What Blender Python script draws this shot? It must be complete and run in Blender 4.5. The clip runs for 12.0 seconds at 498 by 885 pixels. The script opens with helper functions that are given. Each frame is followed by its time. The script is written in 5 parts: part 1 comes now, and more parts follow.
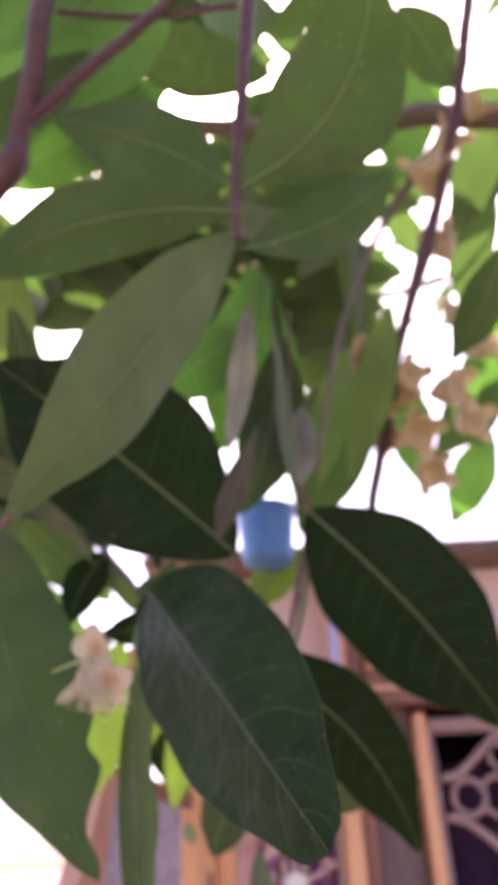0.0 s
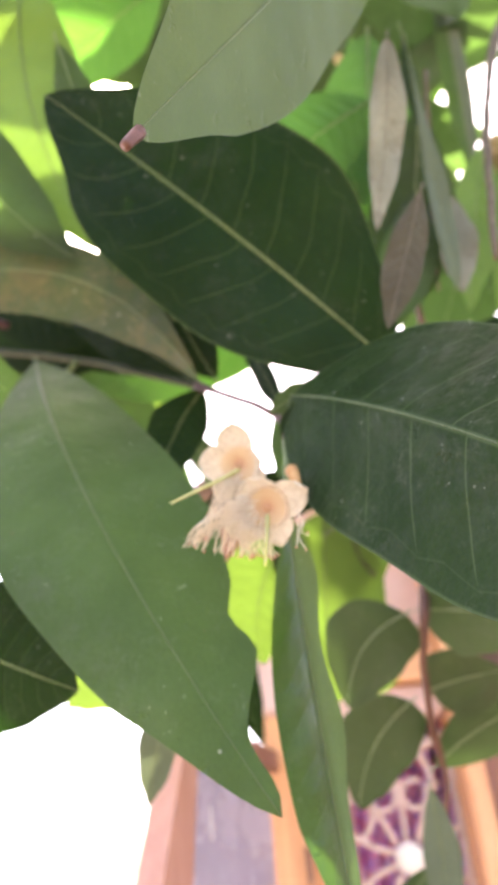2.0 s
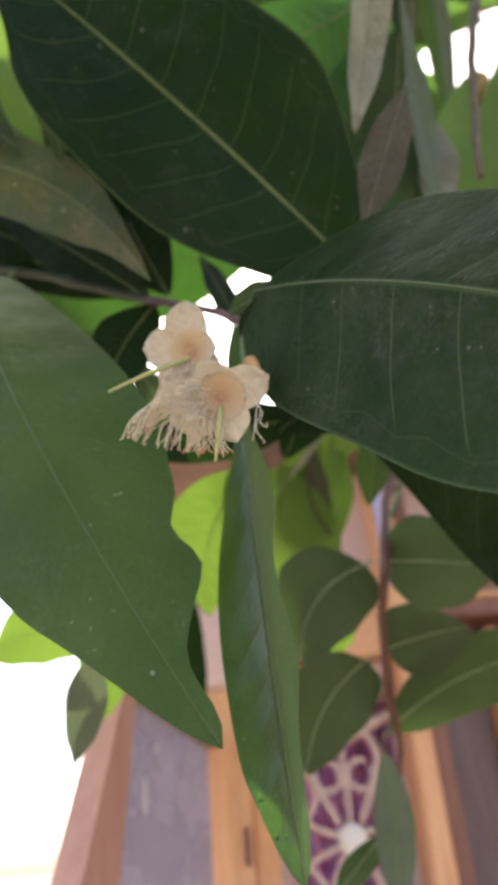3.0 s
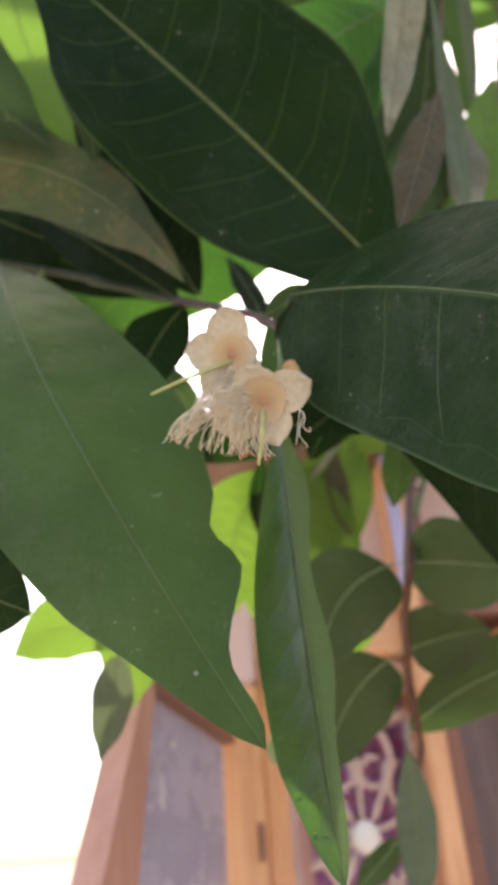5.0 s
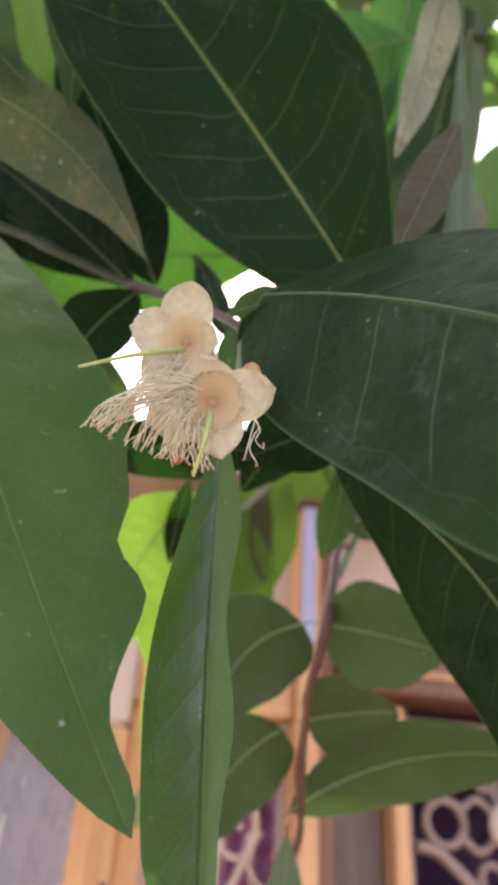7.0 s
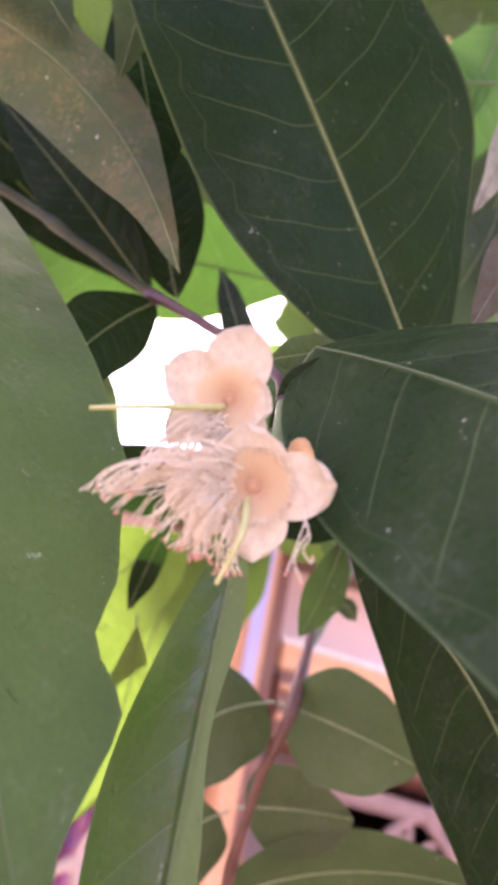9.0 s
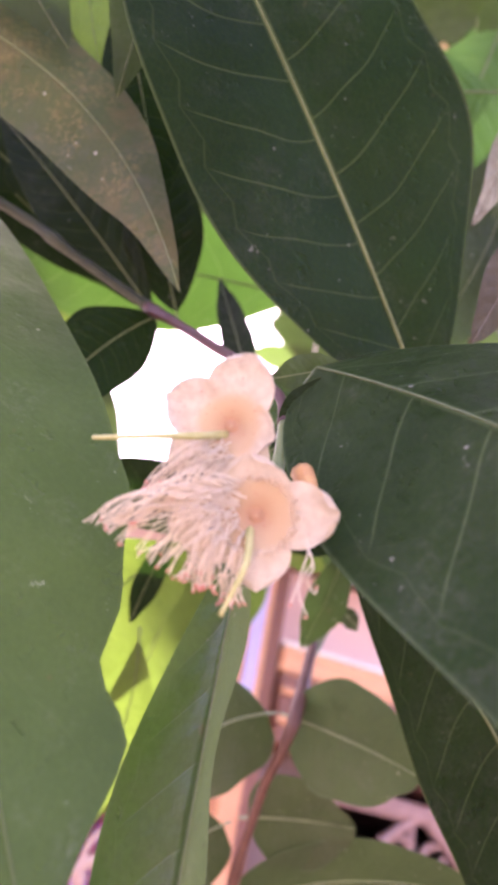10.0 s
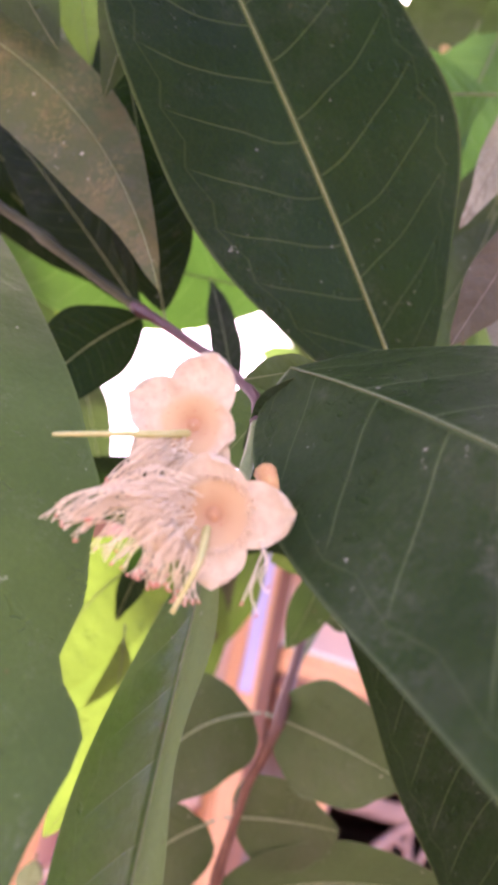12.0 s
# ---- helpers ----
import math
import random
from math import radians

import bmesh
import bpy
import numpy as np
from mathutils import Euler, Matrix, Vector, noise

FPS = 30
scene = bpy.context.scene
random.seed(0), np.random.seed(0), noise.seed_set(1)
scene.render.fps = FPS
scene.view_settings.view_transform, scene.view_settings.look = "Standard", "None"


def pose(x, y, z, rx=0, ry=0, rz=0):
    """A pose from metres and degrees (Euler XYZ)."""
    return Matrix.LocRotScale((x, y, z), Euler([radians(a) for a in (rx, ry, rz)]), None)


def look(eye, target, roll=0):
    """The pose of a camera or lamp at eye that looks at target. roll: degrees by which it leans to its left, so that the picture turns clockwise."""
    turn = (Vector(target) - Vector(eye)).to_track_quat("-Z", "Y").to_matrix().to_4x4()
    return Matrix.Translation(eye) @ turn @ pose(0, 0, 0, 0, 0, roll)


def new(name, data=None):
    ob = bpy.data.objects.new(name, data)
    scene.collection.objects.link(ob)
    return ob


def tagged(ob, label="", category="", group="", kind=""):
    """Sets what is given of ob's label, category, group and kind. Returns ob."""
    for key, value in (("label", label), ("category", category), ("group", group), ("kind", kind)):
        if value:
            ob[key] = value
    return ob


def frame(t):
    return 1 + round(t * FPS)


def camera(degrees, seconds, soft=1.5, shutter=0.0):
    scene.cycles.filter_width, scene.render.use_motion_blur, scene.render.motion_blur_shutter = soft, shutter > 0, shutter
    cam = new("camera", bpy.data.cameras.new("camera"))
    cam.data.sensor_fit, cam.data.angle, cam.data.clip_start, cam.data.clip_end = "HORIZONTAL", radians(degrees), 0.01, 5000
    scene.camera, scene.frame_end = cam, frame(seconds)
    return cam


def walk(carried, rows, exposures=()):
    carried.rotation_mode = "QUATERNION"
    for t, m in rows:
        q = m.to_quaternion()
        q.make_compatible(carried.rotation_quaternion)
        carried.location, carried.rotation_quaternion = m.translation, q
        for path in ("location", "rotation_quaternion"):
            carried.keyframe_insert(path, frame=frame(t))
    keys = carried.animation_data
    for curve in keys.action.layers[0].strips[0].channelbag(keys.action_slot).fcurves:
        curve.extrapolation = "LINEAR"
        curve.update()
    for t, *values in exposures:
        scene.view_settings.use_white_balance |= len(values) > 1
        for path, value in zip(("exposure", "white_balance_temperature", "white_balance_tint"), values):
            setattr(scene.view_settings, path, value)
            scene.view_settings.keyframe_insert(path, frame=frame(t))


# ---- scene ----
cam = camera(37.3, 12.0, soft=4.2)
PATH = [
    (0, (0.0106, 0.0291, 1.4068), (0.0007, 0.8987, 1.9005), -2.37),
    (0.5, (0.0086, 0.1431, 1.4069), (-0.0718, 0.9929, 1.9279), -3.87),
    (1, (-0.0210, 0.2039, 1.4171), (-0.1216, 1.0398, 1.9568), -3.24),
    (1.5, (-0.0986, 0.2600, 1.4019), (-0.1284, 1.1159, 1.9182), -5.88),
    (2, (-0.1415, 0.3290, 1.3769), (-0.1395, 1.1978, 1.8720), -5.27),
    (2.5, (-0.1525, 0.3857, 1.3454), (-0.1173, 1.2542, 1.8398), -4.65),
    (3, (-0.1436, 0.4094, 1.3541), (-0.0812, 1.2790, 1.8438), -4.73),
    (5, (-0.1623, 0.4045, 1.3569), (-0.1060, 1.2773, 1.8418), -3.91),
    (5.5, (-0.1693, 0.3958, 1.3669), (-0.1162, 1.2682, 1.8527), -3.33),
    (6, (-0.1707, 0.3935, 1.3738), (-0.1350, 1.2629, 1.8664), -2.03),
    (6.5, (-0.1711, 0.4263, 1.3678), (-0.0969, 1.2872, 1.8712), -1.96),
    (7, (-0.1637, 0.4692, 1.3801), (-0.0081, 1.3035, 1.9090), 3.94),
    (7.5, (-0.1635, 0.5074, 1.3970), (0.0172, 1.3280, 1.9391), 10.19),
    (9.5, (-0.1949, 0.5195, 1.4437), (0.0175, 1.3340, 1.9835), 12.53),
    (10, (-0.1949, 0.5150, 1.4459), (0.0205, 1.3301, 1.9837), 11.97),
    (10.5, (-0.1999, 0.5183, 1.4510), (0.0081, 1.3301, 1.9967), 12.25),
    (11, (-0.1951, 0.5128, 1.4542), (0.0222, 1.3277, 1.9917), 12.15),
    (11.5, (-0.1915, 0.5123, 1.4504), (0.0230, 1.3302, 1.9842), 12.73),
    (12, (-0.1782, 0.5079, 1.4482), (0.0186, 1.3292, 1.9836), 13.49),
]
EXPOSURES = [(0.0, 2.2, 6750, 40), (0.4, 2.35, 7400, 28), (1.0, 2.70, 7450, 28), (1.5, 3.14, 7350, 28), (2.0, 3.24, 7150, 23), (2.6, 2.3, 7000, 17), (5.0, 2.38, 7150, 15), (5.5, 2.24, 7200, 15), (6.0, 2.0, 7200, 18), (6.5, 2.06, 7150, 19), (7.0, 2.62, 7050, 12), (7.5, 2.92, 6900, 18), (9.5, 3.24, 6700, 56), (12.0, 3.26, 6900, 57)]
walk(cam, [(t, look(eye, target, roll)) for t, eye, target, roll in PATH], EXPOSURES)
cam.data.dof.use_dof, cam.data.dof.focus_distance, cam.data.dof.aperture_fstop = True, 0.305, 10.5

# ---- light ----
world = bpy.data.worlds.new("sky_world")
scene.world = world
world.use_nodes = True
wn = world.node_tree.nodes
sky = wn.new("ShaderNodeTexSky")
sky.sky_type = "NISHITA"
sky.sun_disc = False
SUN_ELEVATION, SUN_AZIMUTH = 60.0, -10.0
sky.sun_elevation, sky.sun_rotation = radians(SUN_ELEVATION), radians(SUN_AZIMUTH)
sky.air_density, sky.dust_density, sky.ozone_density = 0.8, 3.5, 0.4
wn["Background"].inputs["Strength"].default_value = 0.15
world.node_tree.links.new(sky.outputs[0], wn["Background"].inputs["Color"])

sun = new("sun", bpy.data.lights.new("sun", "SUN"))
sun.data.energy, sun.data.angle, sun.data.color = 4.5, radians(0.6), (1.0, 0.94, 0.84)
sa, se = radians(SUN_AZIMUTH), radians(SUN_ELEVATION)
sun.matrix_world = look((math.sin(sa) * math.cos(se) * 20, math.cos(sa) * math.cos(se) * 20, math.sin(se) * 20), (0, 0, 0))


# ---- materials ----
def shader(name):
    m = bpy.data.materials.new(name)
    m.use_nodes = True
    return m, m.node_tree.nodes, m.node_tree.links, m.node_tree.nodes["Principled BSDF"]


def math_node(n, l, op, a, b=None, c=None):
    k = n.new("ShaderNodeMath")
    k.operation = op
    for i, v in enumerate((a, b, c)):
        if v is None:
            continue
        if isinstance(v, (int, float)):
            k.inputs[i].default_value = v
        else:
            l.new(v, k.inputs[i])
    return k.outputs[0]


def mix_colour(n, l, fac, a, b):
    k = n.new("ShaderNodeMix")
    k.data_type = "RGBA"
    for socket, v in ((k.inputs[0], fac), (k.inputs[6], a), (k.inputs[7], b)):
        if isinstance(v, (int, float)):
            socket.default_value = v
        elif isinstance(v, tuple):
            socket.default_value = (*v, 1)
        else:
            l.new(v, socket)
    return k.outputs[2]


def noise_node(n, l, scale, detail=4, rough=0.55, vector=None, kind="Object"):
    k = n.new("ShaderNodeTexNoise")
    k.inputs["Scale"].default_value, k.inputs["Detail"].default_value, k.inputs["Roughness"].default_value = scale, detail, rough
    if vector is None:
        vector = n.new("ShaderNodeTexCoord").outputs[kind]
    l.new(vector, k.inputs["Vector"])
    return k.outputs["Fac"]


def ramp(n, l, value, lo, hi):
    k = n.new("ShaderNodeMapRange")
    k.inputs[1].default_value, k.inputs[2].default_value = lo, hi
    k.interpolation_type = "SMOOTHSTEP"
    l.new(value, k.inputs[0])
    return k.outputs[0]


def bump(n, l, height, strength, distance, bsdf):
    k = n.new("ShaderNodeBump")
    k.inputs["Strength"].default_value, k.inputs["Distance"].default_value = strength, distance
    l.new(height, k.inputs["Height"])
    l.new(k.outputs[0], bsdf.inputs["Normal"])
    return k.outputs[0]


def leaf_material(name, low, high, vein, glow, thin=0.42, rough=0.42, stain=None, stain_at=0.62, dust=0.5, veins=11.0, side_veins=0.6, gloss=0.3, pucker=0.0):
    """A leaf blade: mottled base, side veins that run forward to a loop near the margin, dust, and light let through."""
    m, n, l, p = shader(name)
    uv = n.new("ShaderNodeUVMap").outputs[0]
    sep = n.new("ShaderNodeSeparateXYZ")
    l.new(uv, sep.inputs[0])
    u, v = sep.outputs[0], sep.outputs[1]
    across = math_node(n, l, "ABSOLUTE", v)
    wob = noise_node(n, l, 16.0, 1)
    bent = math_node(n, l, "POWER", across, 1.5)
    s = math_node(n, l, "MULTIPLY_ADD", bent, -0.13, u)
    s = math_node(n, l, "MULTIPLY_ADD", math_node(n, l, "SUBTRACT", wob, 0.5), 0.035, s)
    s = math_node(n, l, "ADD", s, math_node(n, l, "MULTIPLY", math_node(n, l, "GREATER_THAN", v, 0.0), 0.031))
    fr = math_node(n, l, "ABSOLUTE", math_node(n, l, "SUBTRACT", math_node(n, l, "FRACT", math_node(n, l, "MULTIPLY", s, veins)), 0.5))
    line = ramp(n, l, fr, 0.026, 0.004)
    line = math_node(n, l, "MULTIPLY", line, ramp(n, l, across, 0.9, 0.72))
    loop = ramp(n, l, math_node(n, l, "ABSOLUTE", math_node(n, l, "SUBTRACT", math_node(n, l, "MULTIPLY_ADD", fr, 0.12, across), 0.87)), 0.011, 0.003)
    rib = math_node(n, l, "MULTIPLY", ramp(n, l, across, 0.035, 0.010), 0.7)
    fine_n = n.new("ShaderNodeTexVoronoi")
    fine_n.feature = "DISTANCE_TO_EDGE"
    fine_n.inputs["Scale"].default_value = 260.0
    l.new(n.new("ShaderNodeTexCoord").outputs["Object"], fine_n.inputs["Vector"])
    net = ramp(n, l, fine_n.outputs["Distance"], 0.10, 0.02)
    lines = math_node(n, l, "MAXIMUM", math_node(n, l, "MULTIPLY", math_node(n, l, "MAXIMUM", line, math_node(n, l, "MULTIPLY", loop, 0.35)), side_veins), rib)
    lines = math_node(n, l, "MAXIMUM", lines, math_node(n, l, "MULTIPLY", net, 0.035))
    big = noise_node(n, l, 14.0, 5)
    grain = noise_node(n, l, 420.0, 3)
    tone = math_node(n, l, "MULTIPLY_ADD", grain, 0.35, math_node(n, l, "MULTIPLY", big, 0.8))
    col = mix_colour(n, l, ramp(n, l, tone, 0.35, 0.8), low, high)
    rnd = n.new("ShaderNodeObjectInfo").outputs["Random"]
    hsv = n.new("ShaderNodeHueSaturation")
    l.new(math_node(n, l, "MULTIPLY_ADD", rnd, 0.03, 0.485), hsv.inputs["Hue"])
    l.new(math_node(n, l, "MULTIPLY_ADD", rnd, 0.3, 0.85), hsv.inputs["Value"])
    l.new(col, hsv.inputs["Color"])
    col = hsv.outputs[0]
    col = mix_colour(n, l, math_node(n, l, "MULTIPLY", lines, 0.75), col, vein)
    specks = math_node(n, l, "MULTIPLY", ramp(n, l, noise_node(n, l, 150.0, 3, 0.7), 0.66, 0.74), ramp(n, l, noise_node(n, l, 22.0, 2), 0.45, 0.65))
    col = mix_colour(n, l, math_node(n, l, "MULTIPLY", specks, min(1.0, dust)), col, (0.42, 0.43, 0.36))
    dot = n.new("ShaderNodeTexVoronoi")
    dot.inputs["Scale"].default_value, dot.inputs["Randomness"].default_value = 105.0, 1.0
    l.new(n.new("ShaderNodeTexCoord").outputs["Object"], dot.inputs["Vector"])
    pick = n.new("ShaderNodeSeparateColor")
    l.new(dot.outputs["Color"], pick.inputs[0])
    size = math_node(n, l, "MULTIPLY", math_node(n, l, "SUBTRACT", pick.outputs[0], 0.78), 0.75)
    fleck = ramp(n, l, math_node(n, l, "SUBTRACT", size, dot.outputs["Distance"]), 0.0, 0.05)
    col = mix_colour(n, l, math_node(n, l, "MULTIPLY", fleck, min(1.0, dust)), col, (0.30, 0.31, 0.26))
    scuff = math_node(n, l, "MULTIPLY", ramp(n, l, noise_node(n, l, 34.0, 5, 0.65), 0.50, 0.72), ramp(n, l, noise_node(n, l, 300.0, 4, 0.7), 0.42, 0.66))
    col = mix_colour(n, l, math_node(n, l, "MULTIPLY", scuff, dust * 0.38), col, (0.15, 0.16, 0.12))
    holes = ramp(n, l, noise_node(n, l, 95.0, 2, 0.5), 0.74, 0.78)
    col = mix_colour(n, l, math_node(n, l, "MULTIPLY", holes, min(1.0, dust)), col, (0.07, 0.05, 0.03))
    if stain:
        patch = math_node(n, l, "MULTIPLY_ADD", noise_node(n, l, 130.0, 4, 0.7), 0.5, math_node(n, l, "MULTIPLY", noise_node(n, l, 24.0, 4), 0.7))
        col = mix_colour(n, l, math_node(n, l, "MULTIPLY", ramp(n, l, patch, stain_at - 0.1, stain_at + 0.08), 0.8), col, stain)
        mottle = math_node(n, l, "MULTIPLY", ramp(n, l, noise_node(n, l, 330.0, 4, 0.75), 0.50, 0.60), ramp(n, l, noise_node(n, l, 38.0, 3), 0.42, 0.60))
        col = mix_colour(n, l, math_node(n, l, "MULTIPLY", mottle, 0.6), col, tuple(min(1.0, 1.7 * c) for c in stain))
    side_at = math_node(n, l, "SUBTRACT", 1.0, across)
    p.inputs["Roughness"].default_value = rough
    p.inputs["Specular IOR Level"].default_value = gloss
    l.new(math_node(n, l, "MULTIPLY_ADD", grain, 0.25, rough - 0.1), p.inputs["Roughness"])
    edge = ramp(n, l, across, 0.972, 0.992)
    col = mix_colour(n, l, math_node(n, l, "MULTIPLY", edge, 0.4), col, vein)
    waxy = math_node(n, l, "MULTIPLY", ramp(n, l, noise_node(n, l, 11.0, 4, 0.6), 0.46, 0.70), ramp(n, l, noise_node(n, l, 75.0, 4, 0.7), 0.36, 0.64))
    col = mix_colour(n, l, math_node(n, l, "MULTIPLY", waxy, dust * 0.30), col, (0.115, 0.115, 0.105))
    l.new(col, p.inputs["Base Color"])
    dents = math_node(n, l, "MULTIPLY", ramp(n, l, noise_node(n, l, 120.0, 2, 0.5), 0.60, 0.70), ramp(n, l, noise_node(n, l, 18.0, 2), 0.45, 0.62))
    quilt = math_node(n, l, "MULTIPLY", math_node(n, l, "MULTIPLY", fr, -3.0 * side_veins), math_node(n, l, "MINIMUM", math_node(n, l, "MULTIPLY", side_at, 2.0), 1.0))
    relief = math_node(n, l, "ADD", quilt, math_node(n, l, "MULTIPLY", dents, -1.1))
    height = math_node(n, l, "MULTIPLY_ADD", lines, 0.4, math_node(n, l, "ADD", relief, math_node(n, l, "MULTIPLY_ADD", grain, 0.25, math_node(n, l, "MULTIPLY", big, 1.6))))
    if pucker:
        height = math_node(n, l, "MULTIPLY_ADD", noise_node(n, l, 62.0, 3, 0.5), pucker, height)
    nrm = bump(n, l, height, 0.5, 0.0015, p)
    tr = n.new("ShaderNodeBsdfTranslucent")
    tint = mix_colour(n, l, math_node(n, l, "MULTIPLY", lines, 0.35), glow, vein)
    shade = mix_colour(n, l, ramp(n, l, tone, 0.3, 0.85), tuple(c * 0.75 for c in glow), tint)
    l.new(shade, tr.inputs["Color"])
    l.new(nrm, tr.inputs["Normal"])
    mx = n.new("ShaderNodeMixShader")
    mx.inputs[0].default_value = thin
    l.new(p.outputs[0], mx.inputs[1])
    l.new(tr.outputs[0], mx.inputs[2])
    l.new(mx.outputs[0], n["Material Output"].inputs["Surface"])
    return m


LEAF = {
    "dark": leaf_material("leaf_dark_green", (0.0042, 0.0112, 0.0033), (0.0085, 0.0188, 0.0054), (0.105, 0.15, 0.055), (0.014, 0.054, 0.005), thin=0.16, side_veins=0.42, gloss=0.08, rough=0.5, dust=0.3, pucker=1.0),
    "mid": leaf_material("leaf_mature", (0.026, 0.046, 0.019), (0.041, 0.066, 0.027), (0.065, 0.095, 0.036), (0.085, 0.18, 0.03), thin=0.36, side_veins=0.20, gloss=0.14, dust=0.8, pucker=1.6),
    "folded": leaf_material("leaf_veined", (0.020, 0.048, 0.009), (0.036, 0.074, 0.015), (0.09, 0.13, 0.055), (0.06, 0.15, 0.02), thin=0.40, side_veins=0.5, gloss=0.30, rough=0.32, veins=9.0, pucker=2.5),
    "pale": leaf_material("leaf_underside", (0.080, 0.118, 0.038), (0.105, 0.145, 0.050), (0.11, 0.14, 0.075), (0.07, 0.13, 0.03), thin=0.25, side_veins=0.0, gloss=0.15, dust=0.3),
    "small": leaf_material("leaf_small", (0.036, 0.068, 0.022), (0.056, 0.096, 0.032), (0.13, 0.22, 0.13), (0.05, 0.10, 0.02), thin=0.16, veins=14.0, side_veins=0.15),
    # lime tone puts the sun shining through these leaves into their colour
    "lime": leaf_material("leaf_lime_sunlit", (0.105, 0.18, 0.030), (0.15, 0.245, 0.045), (0.16, 0.24, 0.06), (0.080, 0.150, 0.017), thin=0.46, dust=0.2, side_veins=0.30),
    # brighter green paints backlight onto leaves that the crown keeps in shadow
    "backlit": leaf_material("leaf_backlit_green", (0.048, 0.118, 0.024), (0.070, 0.152, 0.034), (0.24, 0.40, 0.13), (0.090, 0.26, 0.028), thin=0.52, dust=0.2, side_veins=0.6),
    "speck": leaf_material("leaf_stained", (0.034, 0.064, 0.014), (0.060, 0.098, 0.022), (0.12, 0.14, 0.07), (0.08, 0.12, 0.04), thin=0.22, rough=0.6, stain=(0.100, 0.086, 0.030), stain_at=0.64, dust=1.1, side_veins=0.1),
    "dull": leaf_material("leaf_dark_dull", (0.0100, 0.0195, 0.0055), (0.0190, 0.0320, 0.0095), (0.085, 0.125, 0.055), (0.018, 0.075, 0.006), thin=0.16, side_veins=0.55, gloss=0.07, rough=0.45, dust=0.5, veins=9.0, pucker=4.0),
    "grey": leaf_material("leaf_grey_green", (0.085, 0.115, 0.075), (0.12, 0.155, 0.10), (0.15, 0.18, 0.12), (0.08, 0.11, 0.05), thin=0.22, side_veins=0.1, gloss=0.2, dust=0.4),
    "dry": leaf_material("leaf_dry", (0.14, 0.155, 0.115), (0.28, 0.295, 0.225), (0.11, 0.10, 0.075), (0.20, 0.19, 0.13), thin=0.30, rough=0.75, stain=(0.10, 0.09, 0.06), stain_at=0.72, dust=0.3, veins=16.0),
    "dead": leaf_material("leaf_dead", (0.050, 0.046, 0.024), (0.088, 0.080, 0.044), (0.12, 0.125, 0.08), (0.07, 0.085, 0.04), thin=0.22, rough=0.75, stain=(0.055, 0.045, 0.024), dust=0.4),
}


def plain_material(name, low, high, scale, rough=0.6, relief=0.4, distance=0.002, spec=0.4, fine=8.0, through_light=0.0, stretch=None):
    """A mottled surface with coarse tone, fine grain and relief."""
    m, n, l, p = shader(name)
    vec = None
    if stretch:
        mp = n.new("ShaderNodeMapping")
        mp.inputs["Scale"].default_value = stretch
        l.new(n.new("ShaderNodeTexCoord").outputs["Object"], mp.inputs["Vector"])
        vec = mp.outputs[0]
    a, b = noise_node(n, l, scale, 5, 0.6, vec), noise_node(n, l, scale * fine, 4, 0.6, vec)
    tone = math_node(n, l, "MULTIPLY_ADD", b, 0.4, math_node(n, l, "MULTIPLY", a, 0.7))
    col = mix_colour(n, l, ramp(n, l, tone, 0.32, 0.78), low, high)
    l.new(col, p.inputs["Base Color"])
    l.new(math_node(n, l, "MULTIPLY_ADD", b, 0.25, rough - 0.12), p.inputs["Roughness"])
    p.inputs["Specular IOR Level"].default_value = spec
    bump(n, l, tone, relief, distance, p)
    if through_light:
        tr = n.new("ShaderNodeBsdfTranslucent")
        l.new(col, tr.inputs["Color"])
        mx = n.new("ShaderNodeMixShader")
        mx.inputs[0].default_value = through_light
        l.new(p.outputs[0], mx.inputs[1])
        l.new(tr.outputs[0], mx.inputs[2])
        l.new(mx.outputs[0], n["Material Output"].inputs["Surface"])
    return m


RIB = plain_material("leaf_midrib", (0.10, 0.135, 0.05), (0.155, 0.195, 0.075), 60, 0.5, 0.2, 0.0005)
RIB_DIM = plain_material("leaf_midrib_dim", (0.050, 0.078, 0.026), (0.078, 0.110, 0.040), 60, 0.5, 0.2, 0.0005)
RIB_PALE = plain_material("leaf_midrib_pale", (0.20, 0.25, 0.14), (0.28, 0.33, 0.20), 60, 0.5, 0.2, 0.0005)
RIB_DRY = plain_material("dry_midrib", (0.09, 0.08, 0.055), (0.15, 0.13, 0.09), 60, 0.7, 0.2, 0.0005)
OLIVE = plain_material("olive_twig", (0.015, 0.023, 0.006), (0.030, 0.040, 0.012), 90, 0.55, 0.4, 0.0006)
BARK = plain_material("twig_bark", (0.07, 0.055, 0.035), (0.15, 0.12, 0.08), 120, 0.75, 0.8, 0.001)
TWIG = plain_material("purple_twig", (0.044, 0.017, 0.018), (0.086, 0.034, 0.032), 90, 0.5, 0.4, 0.0006)
TWIG_RED = plain_material("red_brown_twig", (0.085, 0.036, 0.024), (0.155, 0.072, 0.048), 90, 0.5, 0.4, 0.0006)
GREEN_STEM = plain_material("green_stem", (0.085, 0.12, 0.04), (0.14, 0.18, 0.065), 90, 0.5, 0.3, 0.0006)
RING = plain_material("flower_ring", (0.74, 0.60, 0.42), (0.86, 0.74, 0.58), 200, 0.6, 0.8, 0.0008, through_light=0.25)
THREAD = plain_material("filament", (0.78, 0.71, 0.57), (0.87, 0.81, 0.68), 200, 0.5, 0.2, 0.0003, through_light=0.5)
ANTHER = plain_material("anther", (0.48, 0.20, 0.14), (0.64, 0.32, 0.24), 300, 0.6, 0.3, 0.0003)
STYLE = plain_material("style", (0.40, 0.42, 0.16), (0.55, 0.55, 0.26), 150, 0.5, 0.3, 0.0004, through_light=0.2)


